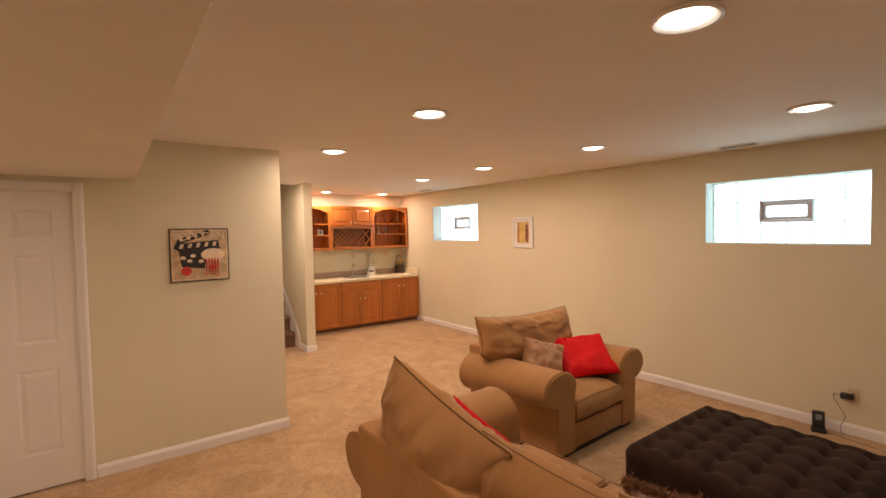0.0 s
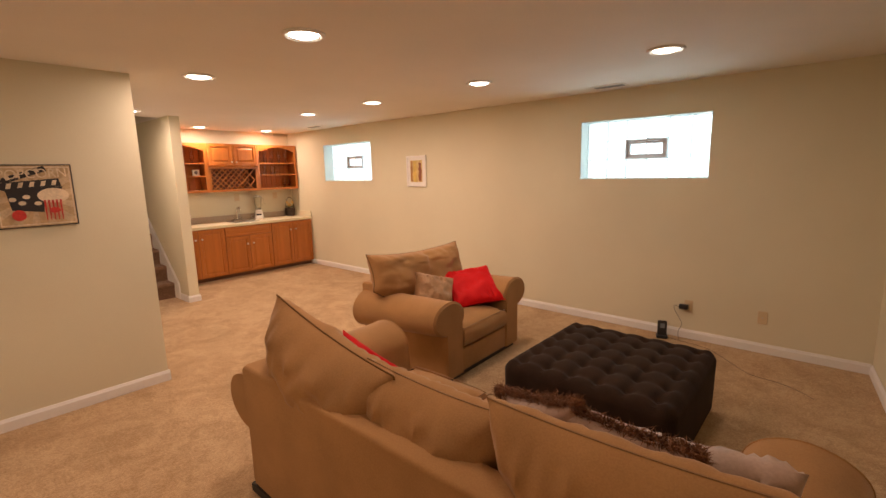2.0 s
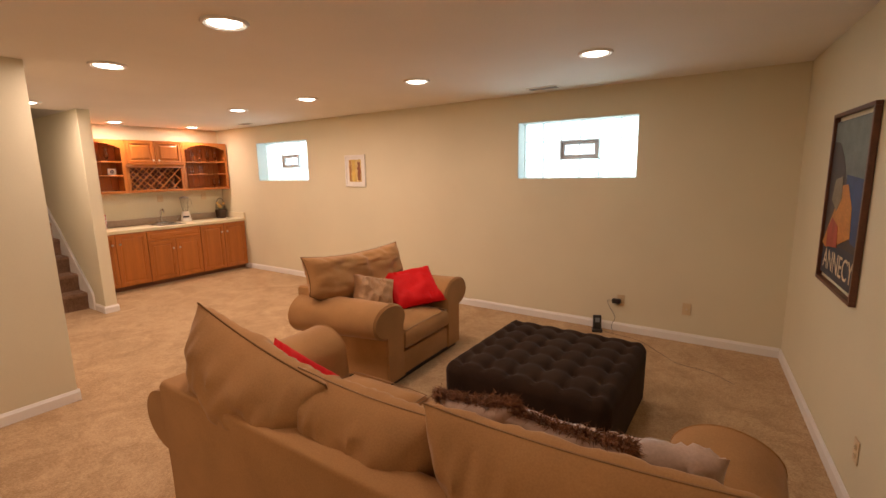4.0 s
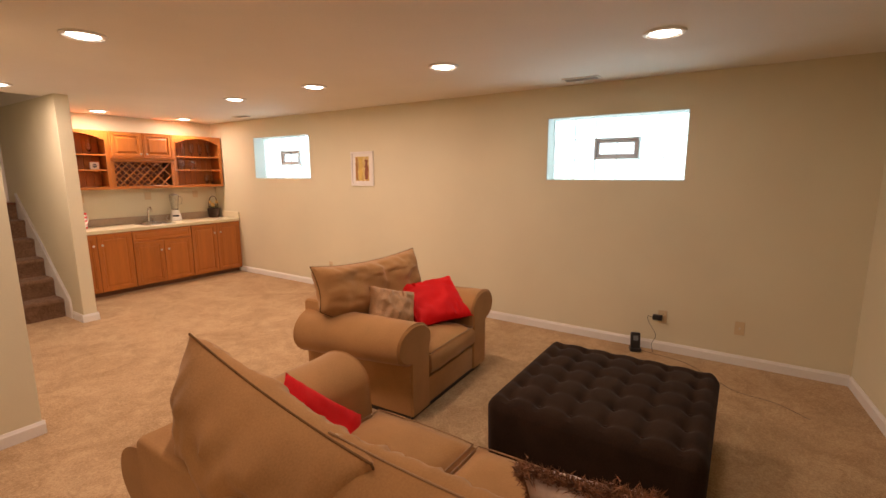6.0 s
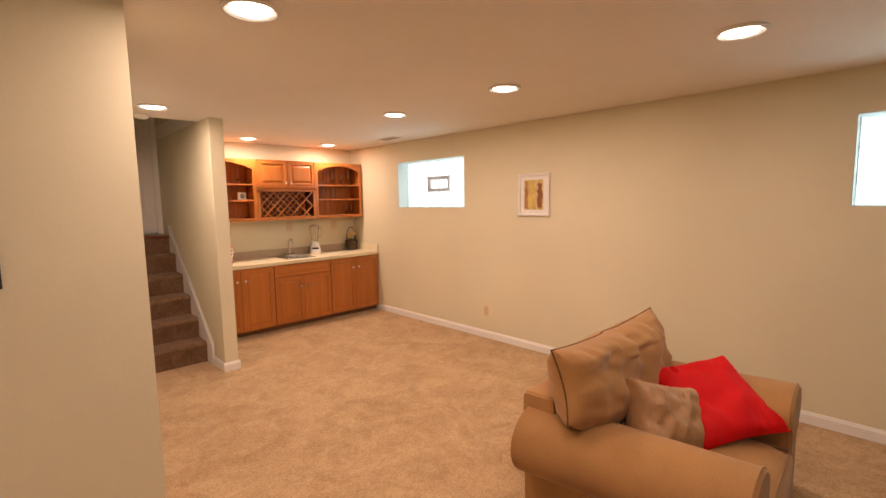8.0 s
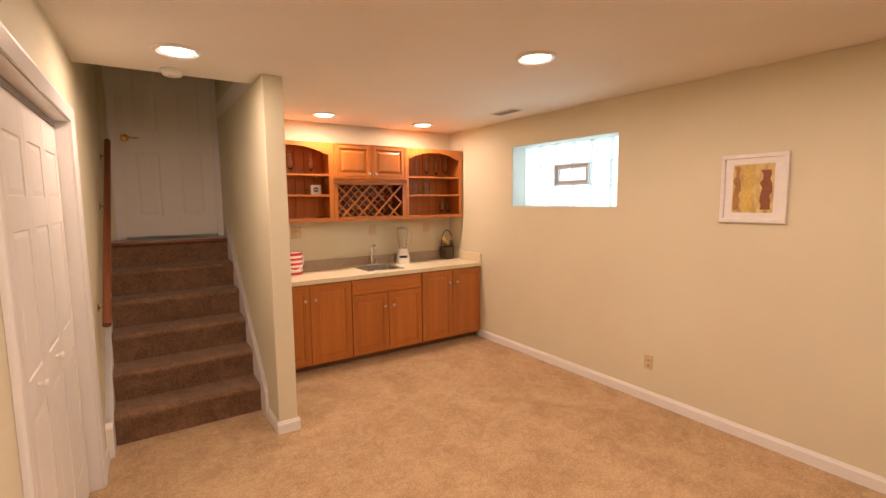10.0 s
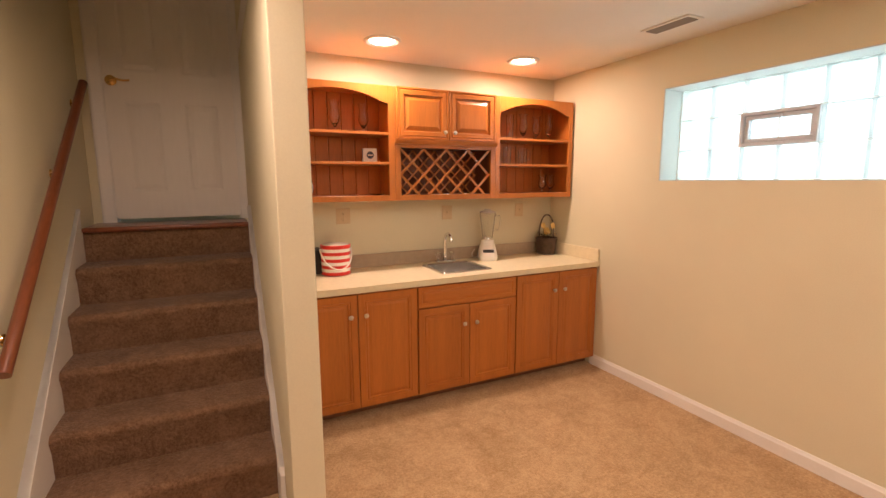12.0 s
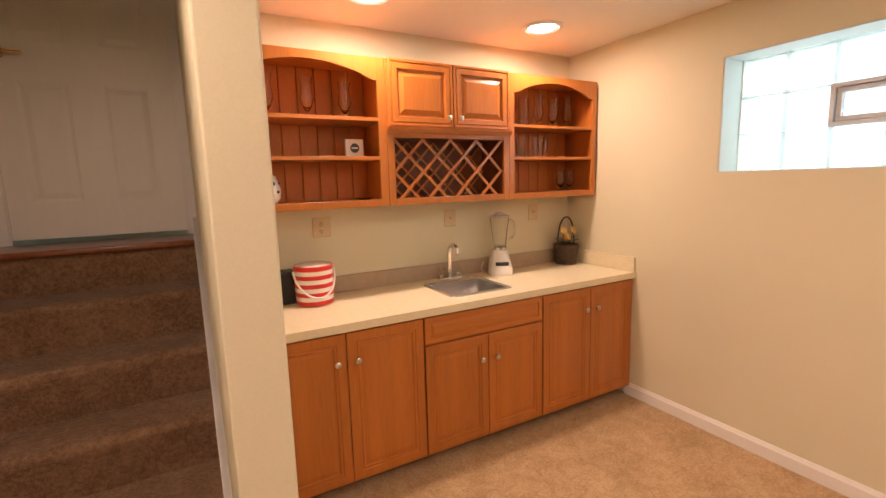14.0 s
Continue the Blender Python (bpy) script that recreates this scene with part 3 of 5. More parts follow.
# ---------------- ceiling fittings ----------------
def recessed_light(x, y):
    t = thing("recessed_light", "lit round recessed ceiling light with a pale trim ring", "ceiling light", (x, y, CEIL), group="recessed ceiling lights")
    part("trim_ring", lathe([(0.118, 0.001), (0.121, -0.005), (0.116, -0.012), (0.104, -0.015), (0.09, -0.008), (0.079, 0.0005)], 40), RING, t, "", True)
    part("lens", lathe([(0.082, -0.002), (0.079, -0.009), (0.06, -0.016), (0.03, -0.020), (0, -0.021)], 32), LENS, t, "glowing frosted lens", True)
    return t


first = recessed_light(*CANS[0][:2])
for cx, cy, _ in CANS[1:]:
    copy_thing(first, pose(cx, cy, CEIL))
# fitting for the added lamp under the soffit, out of view
copy_thing(first, pose(*UNSEEN_CAN[:3]))


def ceiling_vent(x, y, w, d):
    t = thing("ceiling_vent", "slotted grey metal ceiling air vent", "vent", (x, y, CEIL), group="ceiling vents")
    bm = bmesh.new()
    f = 0.02
    for lo, hi in (((-w / 2, -d / 2, -0.008), (w / 2, -d / 2 + f, -0.0005)), ((-w / 2, d / 2 - f, -0.008), (w / 2, d / 2, -0.0005)), ((-w / 2, -d / 2 + f, -0.008), (-w / 2 + f, d / 2 - f, -0.0005)), ((w / 2 - f, -d / 2 + f, -0.008), (w / 2, d / 2 - f, -0.0005))):
        add_box(bm, lo, hi, 0.002)
    part("frame", bm, RING, t, "pale painted rim")
    part("backing", box((-w / 2 + f, -d / 2 + f, -0.003), (w / 2 - f, d / 2 - f, -0.001)), SLOT, t)
    n = 5
    s = None
    for k in range(n):
        xx = -w / 2 + f + (k + 0.5) * (w - 2 * f) / n
        m = pose(xx, 0, -0.006, 0, 35, 0)
        if s is None:
            s = part("slat", box((-0.008, -d / 2 + f, -0.001), (0.008, d / 2 - f, 0.001)), GREYVENT, t, m=m)
        else:
            like(s, t, m)
    return t


ceiling_vent(4.44, 6.27, 0.13, 0.32)
ceiling_vent(4.53, 1.405, 0.13, 0.32)

sd = thing("smoke_detector", "round white smoke detector on the ceiling", "smoke detector", (1.728, 6.32, CEIL))
part("base", lathe([(0, -0.001), (0.066, -0.001), (0.068, -0.012), (0, -0.012)], 32), WHITEPL, sd, "", True)
part("cover", lathe([(0.062, -0.012), (0.06, -0.022), (0.05, -0.036), (0.03, -0.042), (0, -0.043)], 32), WHITEPL, sd, "", True)


# ---------------- the bar: base cabinets ----------------
YF = 7.12
DOOR = [(0, 0), (0.0, 0.017), (0.003, 0.02), (0.044, 0.02), (0.046, 0.0165), (0.050, 0.0158), (0.052, 0.0185), (0.060, 0.0185), (0.063, 0.0125), (0.069, 0.0115), (0.088, 0.0155), (0.09, 0.0155)]
DRAWER = [(0, 0), (0.0, 0.017), (0.003, 0.02), (0.028, 0.02), (0.031, 0.0145), (0.036, 0.0138), (0.05, 0.0175), (0.052, 0.018)]


def knob(parent, x, y, z, mat=None):
    part("knob", lathe([(0, 0), (0.006, 0), (0.005, 0.01), (0.010, 0.015), (0.0155, 0.02), (0.015, 0.025), (0.009, 0.029), (0, 0.03)], 16, (x, y, z), Matrix.Rotation(radians(90), 4, "X")), NICKEL, parent, "satin nickel knob", True)


def cabinet_door(parent, x0, x1, z0, z1, y, kx, kz, steps=DOOR):
    d = part("door", add_raised(bmesh.new(), x0, z0, x1, z1, steps, y), WOOD, parent)
    knob(d, kx, y - 0.02, kz)
    return d


def base_cabinet(x0, x1, drawer, doors_top, label):
    c = thing("base_cabinet", label, "cabinet", ((x0 + x1) / 2, YF, 0), group="bar base cabinets")
    hw = (x1 - x0) / 2
    bm = box((-hw + 0.0005, 0.0, 0.07), (hw - 0.0005, YB - YF - 0.003, 0.72 if drawer else 0.854))
    if drawer:
        add_box(bm, (-hw + 0.0005, 0.0, 0.7205), (hw - 0.0005, 0.02, 0.854))
    part("body", bm, WOOD, c)
    part("kick_board", box((-hw + 0.0005, 0.075, 0.001), (hw - 0.0005, 0.095, 0.0695)), KICK, c, "dark recessed kick board")
    ztop = doors_top
    g = 0.004
    cabinet_door(c, -hw + g, -0.002, 0.075, ztop, 0, -0.05, ztop - 0.14)
    cabinet_door(c, 0.002, hw - g, 0.075, ztop, 0, 0.05, ztop - 0.14)
    if drawer:
        part("drawer_front", add_raised(bmesh.new(), -hw + g, 0.697, hw - g, 0.842, DRAWER, 0), WOODH, c, "false drawer front under the sink")
    return c


base_cabinet(XS1 + 0.012, 3.183, False, 0.842, "honey maple base cabinet with two tall raised-panel doors")
base_cabinet(3.185, 3.989, True, 0.686, "honey maple sink cabinet with false drawer and two doors")
base_cabinet(3.991, XW - 0.004, False, 0.842, "honey maple base cabinet with two tall raised-panel doors")

# worktop with a hole for the sink
SKX0, SKX1, SKY0, SKY1 = 3.42, 3.85, 7.20, 7.60
ct = thing("worktop", "cream laminate worktop with low splash boards", "worktop", (0, 0, 0.854))
bm = bmesh.new()
cx0, cx1, cy0, cy1 = XS1 + 0.003, XW - 0.002, 7.082, YB - 0.002
add_box(bm, (cx0, cy0, 0.0005), (cx1, SKY0 + 0.02, 0.041))
add_box(bm, (cx0, SKY1 - 0.02, 0.0005), (cx1, cy1, 0.041))
add_box(bm, (cx0, SKY0 + 0.02, 0.0005), (SKX0 + 0.02, SKY1 - 0.02, 0.041))
add_box(bm, (SKX1 - 0.02, SKY0 + 0.02, 0.0005), (cx1, SKY1 - 0.02, 0.041))
part("top", bm, COUNTER, ct)
part("splash_board", box((cx0, YB - 0.021, 0.0415), (cx1 - 0.02, YB - 0.002, 0.142), 0.003), SPLASH, ct, "laminate splash board tinted a darker taupe")
part("splash_board", box((cx1 - 0.0195, cy0 + 0.004, 0.0415), (cx1, YB - 0.002, 0.142), 0.003), COUNTER, ct)

sink = thing("sink", "small square stainless steel bar sink", "sink", (0, 0, 0.895))
bm = bmesh.new()
rr = [(0.0, 0.0005), (0.004, 0.005), (0.022, 0.006), (0.028, 0.0), (0.034, -0.12), (0.06, -0.145)]
loops = []
for ins, z in rr:
    pts = []
    for ccx, ccy, a0 in ((SKX1 - 0.04 - ins * 0.5, SKY1 - 0.04 - ins * 0.5, 0), (SKX0 + 0.04 + ins * 0.5, SKY1 - 0.04 - ins * 0.5, 90), (SKX0 + 0.04 + ins * 0.5, SKY0 + 0.04 + ins * 0.5, 180), (SKX1 - 0.04 - ins * 0.5, SKY0 + 0.04 + ins * 0.5, 270)):
        for k in range(6):
            a = radians(a0 + 18 * k)
            r = max(0.012, 0.04 - ins * 0.5)
            pts.append(bm.verts.new((ccx + r * math.cos(a), ccy + r * math.sin(a), z)))
    loops.append(pts)
for a, b in zip(loops, loops[1:]):
    for k in range(len(a)):
        q = (k + 1) % len(a)
        bm.faces.new((a[k], a[q], b[q], b[k]))
bm.faces.new(loops[-1])
part("bowl", bm, STEEL, sink, "", True)
part("drain", lathe([(0, 0.003), (0.03, 0.003), (0.034, 0.0005), (0.034, -0.002)], 20, ((SKX0 + SKX1) / 2, (SKY0 + SKY1) / 2, -0.144)), CHROME, sink, "chrome drain", True)

fx, fy = 3.66, 7.65
fa = thing("faucet", "chrome gooseneck bar faucet with two clear handles", "faucet", (fx, fy, 0.8955))
part("base_plate", box((-0.085, -0.024, 0), (0.085, 0.024, 0.016), 0.007, 3), CHROME, fa, "", True)
part("spout", add_tube(bmesh.new(), smooth_path([(0, 0, 0.01), (0, 0, 0.15), (0, -0.012, 0.21), (0, -0.05, 0.235), (0, -0.095, 0.22), (0, -0.112, 0.18)], 8), lambda t: 0.0145 - 0.002 * t, 14), CHROME, fa, "", True)
for s in (-1, 1):
    hnd = part("handle", lathe([(0, 0.016), (0.016, 0.016), (0.014, 0.03), (0.024, 0.036), (0.028, 0.056), (0.024, 0.076), (0.010, 0.082), (0, 0.082)], 10, (s * 0.06, 0, 0)), GLASS, fa, "clear acrylic handle", True)
    part("stem", lathe([(0, 0.014), (0.009, 0.014), (0.009, 0.04), (0, 0.04)], 10, (s * 0.06, 0, 0)), CHROME, hnd, "", True)

# ---------------- upper cabinets ----------------
UY, UZ0, UZ1 = 7.44, 1.415, 2.205


def arch_frame(hw, z0, z1, corner, apex, stile, bottom, thick):
    """Face frame with an arched head; hw is half the width."""
    bm = bmesh.new()
    add_box(bm, (-hw, 0, z0), (-hw + stile, thick, z1), 0.0015, 1)
    add_box(bm, (hw - stile, 0, z0), (hw, thick, z1), 0.0015, 1)
    add_box(bm, (-hw + stile, 0.0005, z0), (hw - stile, thick, z0 + bottom), 0.0015, 1)
    w = hw - stile
    pts = [(w, 0.0005, z1), (-w, 0.0005, z1), (-w, 0.0005, corner)]
    n = 18
    flat = 0.12
    for k in range(n + 1):
        t = -1 + 2 * k / n
        pts.append((t * (w - flat * w), 0.0005, corner + 0.01 + (apex - corner - 0.01) * math.cos(t * math.pi / 2) ** 0.8))
    pts.append((w, 0.0005, corner))
    add_extrude(bm, pts, (0, thick - 0.0005, 0))
    return bm


def open_cabinet(x0, x1, label):
    c = thing("open_wall_cabinet", label, "cabinet", ((x0 + x1) / 2, UY, 0), group="bar wall cabinets")
    hw, dep = (x1 - x0) / 2, YB - UY - 0.003
    part("face_frame", arch_frame(hw, UZ0, UZ1, 2.085, 2.165, 0.045 if x0 < 3 else 0.04, 0.038, 0.02), WOOD, c)
    for p, q in ((-hw + 0.001, -hw + 0.018), (hw - 0.018, hw - 0.001)):
        part("side_panel", box((p, 0.0205, UZ0 + 0.002), (q, dep, UZ1 - 0.002)), WOODIN, c)
    for z in (UZ0 + 0.02, UZ1 - 0.02):
        part("board", box((-hw + 0.0185, 0.0205, z), (hw - 0.0185, dep - 0.0115, z + 0.017)), WOODIN, c)
    for z in (1.688, 1.893):
        part("shelf", box((-hw + 0.019, 0.003, z - 0.019), (hw - 0.019, dep - 0.012, z), 0.0015, 1), WOODH, c)
    n = 8
    pw = (2 * hw - 0.038) / n
    first = None
    for k in range(n):
        m = pose(-hw + 0.019 + (k + 0.5) * pw, dep - 0.0105, (UZ0 + UZ1) / 2)
        if first is None:
            bm = bmesh.new()
            hz = (UZ1 - UZ0) / 2 - 0.003
            add_extrude(bm, [(-pw / 2 + 0.0005, 0.01, -hz), (pw / 2 - 0.0005, 0.01, -hz), (pw / 2 - 0.0005, 0.006, -hz), (pw / 2 - 0.006, 0, -hz), (-pw / 2 + 0.006, 0, -hz), (-pw / 2 + 0.0005, 0.006, -hz)], (0, 0, 2 * hz))
            first = part("plank", bm, WOODIN, c, "grooved beadboard plank", m=m)
        else:
            like(first, c, m)
    return c


open_cabinet(XS1 + 0.004, 3.165, "honey maple open wall cabinet with arched head and glasses")
open_cabinet(4.004, XW - 0.022, "honey maple open wall cabinet with arched head and glasses")

mc = thing("wine_cabinet", "honey maple wall cabinet with two doors over a lattice wine rack", "cabinet", (3.585, UY, 0))
hw, dep = 0.418, YB - UY - 0.003
bm = bmesh.new()
add_box(bm, (-hw, 0, UZ0), (-hw + 0.042, 0.02, UZ1), 0.0015, 1)
add_box(bm, (hw - 0.042, 0, UZ0), (hw, 0.02, UZ1), 0.0015, 1)
add_box(bm, (-hw + 0.042, 0.0005, UZ0), (hw - 0.042, 0.02, UZ0 + 0.038), 0.0015, 1)
add_box(bm, (-hw + 0.042, 0.0005, 1.79), (hw - 0.042, 0.02, 1.86), 0.0015, 1)
add_box(bm, (-hw + 0.042, 0.0005, 2.19), (hw - 0.042, 0.02, UZ1), 0.0015, 1)
part("face_frame", bm, WOOD, mc)
# carcass pieces carry the rack's inner shade in their base colour
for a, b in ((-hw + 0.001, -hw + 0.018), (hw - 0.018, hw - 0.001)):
    part("side_panel", box((a, 0.0205, UZ0 + 0.002), (b, dep, UZ1 - 0.002)), WOODSHADE, mc)
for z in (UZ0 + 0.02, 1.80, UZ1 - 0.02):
    part("board", box((-hw + 0.0185, 0.0205, z), (hw - 0.0185, dep - 0.0065, z + 0.017)), WOODSHADE, mc)
part("back_panel", box((-hw + 0.0185, dep - 0.006, UZ0 + 0.021), (hw - 0.0185, dep, UZ1 - 0.004)), WOODSHADE, mc)
for a, b, kx in ((-hw + 0.012, -0.003, -0.04), (0.003, hw - 0.012, 0.04)):
    d = part("door", add_raised(bmesh.new(), a, 1.852, b, 2.207, [(0, 0), (0, 0.016), (0.004, 0.02), (0.013, 0.02), (0.016, 0.014), (0.02, 0.014), (0.024, 0.02), (0.05, 0.02), (0.054, 0.007), (0.063, 0.006), (0.09, 0.0185), (0.092, 0.0185)], 0), WOOD, mc)
    knob(d, kx, -0.02, 1.905)
bm = bmesh.new()
add_extrude(bm, [(-hw - 0.004, 0, 1.815), (-hw - 0.004, -0.012, 1.819), (-hw - 0.004, -0.03, 1.838), (-hw - 0.004, -0.032, 1.848), (-hw - 0.004, 0, 1.848)], (2 * hw + 0.008, 0, 0))
part("ledge_moulding", bm, WOODH, mc)
LX, LZ0, LZ1 = hw - 0.043, UZ0 + 0.039, 1.789


def lattice(y, width, mat, label):
    """Crossed diagonal slats clipped to the rack's opening."""
    step = 0.185
    for sgn in (1, -1):
        k = -6
        while k <= 6:
            c = k * step / 1.0 + (0.02 if sgn > 0 else -0.02)
            # the line x = c + sgn * (z - zm), clipped
            zm = (LZ0 + LZ1) / 2
            lo, hi = LZ0, LZ1
            za, zb = sorted((zm + (-LX - c) / sgn, zm + (LX - c) / sgn))
            lo, hi = max(lo, za), min(hi, zb)
            if hi - lo > 0.03:
                w = width * 0.707
                yy = y if sgn > 0 else y + 0.0085
                xa, xb = c + sgn * (lo - zm), c + sgn * (hi - zm)
                bm = bmesh.new()
                add_extrude(bm, [(xa - w, yy, lo), (xa + w, yy, lo), (xb + w, yy, hi), (xb - w, yy, hi)], (0, 0.008, 0))
                part("slat", bm, mat, mc)
            k += 1


lattice(0.022, 0.017, WOOD, "")
lattice(0.24, 0.0115, WOODIN, "")


# ---------------- wall plates ----------------
def wall_plate(place, turn, kind, half=0.036):
    label = {"outlet": "almond duplex wall outlet", "switch": "almond toggle switch plate", "jack": "almond cable jack plate"}[kind]
    t = thing("wall_outlet" if kind != "switch" else "wall_switch", label, "outlet" if kind != "switch" else "switch", place, turn=turn)
    part("plate", box((-half, -0.006, -0.058), (half, -0.0005, 0.058), 0.003), ALMOND, t)
    if kind == "outlet":
        for s in (-1, 1):
            so = part("socket", lathe([(0, 0), (0.0165, 0), (0.0165, 0.0025), (0.015, 0.0035), (0, 0.0035)], 18, (0, -0.006, s * 0.021), Matrix.Rotation(radians(90), 4, "X")), ALMOND, t, "", True)
            for dx in (-0.006, 0.006):
                part("slot", box((dx - 0.0012, -0.0101, s * 0.021 - 0.002), (dx + 0.0012, -0.0094, s * 0.021 + 0.006)), SLOT, so)
            part("slot", box((-0.002, -0.0101, s * 0.021 - 0.01), (0.002, -0.0094, s * 0.021 - 0.006)), SLOT, so)
    elif kind == "switch":
        part("toggle", box((-0.004, -0.018, -0.004), (0.004, -0.006, 0.012), 0.002), ALMOND, t)
    else:
        part("jack", lathe([(0, 0), (0.007, 0), (0.006, 0.008), (0, 0.008)], 12, (0, -0.006, 0), Matrix.Rotation(radians(90), 4, "X")), NICKEL, t, "", True)
    return t


wall_plate((2.85, YB, 1.295), 0, "outlet", 0.054)
wall_plate((3.72, YB, 1.295), 0, "switch", 0.046)
wall_plate((4.445, YB, 1.295), 0, "switch", 0.044)
for y, k in ((0.645, "outlet"), (0.05, "jack"), (4.96, "outlet")):
    wall_plate((XW, y, 0.325), -90, k)
wall_plate((2.767, right_y(2.767), 0.33), 180 + math.degrees(math.atan(SLANT)), "outlet")


# ---------------- soft furniture ----------------
def pillow(w, h, t, pinch=0.07, wrinkle=0.006, bend=None, seed=0, nu=34, nv=24, power=5):
    """A stuffed cushion in the xz plane, facing -y, with its rim as a second list."""
    bm = bmesh.new()
    rim = []

    def spot(u, v, side):
        x = w / 2 * u * (1 - pinch * (1 - v * v) * u * u)
        z = h / 2 * v * (1 - pinch * (1 - u * u) * v * v)
        th = t / 2 * max(0.0, (1 - abs(u) ** power) * (1 - abs(v) ** power)) ** 0.55
        p = Vector((x, side * th, z))
        nz = noise.noise(Vector((u * 2.3 + seed * 7.1, v * 2.3, side * 3.0))) * 2.0 + noise.noise(Vector((u * 6 + seed, v * 5, side * 2.0)))
        gather = noise.noise(Vector((u * 12 + seed * 3, v * 1.5, 4.0 + side))) * 1.5 * max(0, abs(v) - 0.3)
        fold = abs(noise.noise(Vector((u * 2.6 + v * 1.2 + seed * 5, v * 1.1 - u * 0.6, 8.0 + side))))
        gather -= 0.22 * max(0.0, 0.2 - fold) / 0.2
        p.y += side * (nz * wrinkle + gather * wrinkle * 2.2) * (1 - max(abs(u), abs(v)) ** 6)
        if bend:
            p += Vector(bend(u, v))
        return p
    us = [math.sin(math.pi / 2 * (-1 + 2 * i / nu)) * 0.35 + (-1 + 2 * i / nu) * 0.65 for i in range(nu + 1)]
    vs = [math.sin(math.pi / 2 * (-1 + 2 * j / nv)) * 0.35 + (-1 + 2 * j / nv) * 0.65 for j in range(nv + 1)]
    front = [[bm.verts.new(spot(u, v, -1)) for u in us] for v in vs]
    back = [[front[j][i] if i in (0, nu) or j in (0, nv) else bm.verts.new(spot(us[i], vs[j], 1)) for i in range(nu + 1)] for j in range(nv + 1)]
    for j in range(nv):
        for i in range(nu):
            bm.faces.new((front[j][i], front[j][i + 1], front[j + 1][i + 1], front[j + 1][i]))
            bm.faces.new((back[j][i], back[j + 1][i], back[j + 1][i + 1], back[j][i + 1]))
    ring = [front[0][i] for i in range(nu + 1)] + [front[j][nu] for j in range(1, nv + 1)] + [front[nv][i] for i in range(nu - 1, -1, -1)] + [front[j][0] for j in range(nv - 1, 0, -1)]
    rim = [v.co.copy() for v in ring]
    return bm, rim


def seat_cushion(w, d, h, crown=0.03, seed=0):
    """A boxed seat cushion, its bottom at z=0, front at -d/2."""
    bm = bmesh.new()
    add_box(bm, (-w / 2, -d / 2, 0), (w / 2, d / 2, h))
    bmesh.ops.subdivide_edges(bm, edges=bm.edges[:], cuts=11, use_grid_fill=True)
    for v in bm.verts:
        u, s, q = v.co.x / (w / 2), v.co.y / (d / 2), v.co.z / h
        round_x, round_y = 1 - abs(u) ** 8, 1 - abs(s) ** 8
        lift = crown * max(0.0, 1 - abs(u) ** 2.6) ** 0.7 * (1 - abs(s) ** 3 * 0.85)
        bulge = 1 - (2 * q - 1) ** 2
        v.co.z = h * 0.5 + (q - 0.5) * h * (0.78 + 0.22 * max(0.0, min(round_x, round_y)) ** 0.5) + (lift if q > 0.9 else 0)
        v.co.x *= 0.955 + 0.045 * (1 - (2 * q - 1) ** 4)
        v.co.y = v.co.y * (0.955 + 0.045 * (1 - (2 * q - 1) ** 4)) + (-0.016 * bulge * (1 - u * u) if s < -0.98 else 0)
        v.co += Vector((0, 0.4, 1)) * 0.009 * noise.noise(v.co * 7 + Vector((seed, 0, 0)))
    return bm


def rolled_arm(inner, outer, rc, top, rx, rz0, rz1, y0, y1, side, rise=0.02):
    """Arm with a rolled top that grows from rz0 at the front y0 to rz1 at the back y1; side is -1 or 1."""
    bm = bmesh.new()
    n, m = 26, 16
    s0 = 360 - math.degrees(math.acos(max(-1, min(1, (inner - rc) / rx))))
    end = -math.degrees(math.acos(max(-1, min(1, (outer - rc) / rx))))
    rings = []
    for i in range(-1, m + 1):
        t = max(0, i) / m
        y = y0 + (y1 - y0) * t
        # a soft rounded edge on the front face
        ins = 0.014 if i < 0 else 0.0
        y += 0.014 if i == 0 else 0.0
        rz = rz0 + (rz1 - rz0) * t
        tz = top + rise * t
        zc = tz - rz
        prof = [(inner + ins * 0.3, 0.046)]
        for k in range(n + 1):
            a = radians(s0 - (s0 - end) * k / n)
            prof.append((rc + (rx - ins) * math.cos(a), zc + (rz - ins) * math.sin(a)))
        prof.append((outer - ins * 0.3, 0.046))
        ring = []
        for a, z in prof:
            wob = 0.004 * noise.noise(Vector((a * 5, y * 4, z * 5)))
            ring.append(bm.verts.new((side * (a + wob), y, z + (wob if z > 0.1 else 0))))
        rings.append(ring)
    for a, b in zip(rings, rings[1:]):
        for k in range(len(a)):
            q = (k + 1) % len(a)
            bm.faces.new((a[k], a[q], b[q], b[k]))
    bm.faces.new(rings[0])
    bm.faces.new(list(reversed(rings[-1])))
    pipe = [v.co.copy() for v in rings[1]]
    return bm, pipe


def add_pipe(rim, parent, r=0.0055, closed=True, mat=None):
    return part("piping", tube(rim, r, 6, closed), mat or PIPING, parent, "", True)


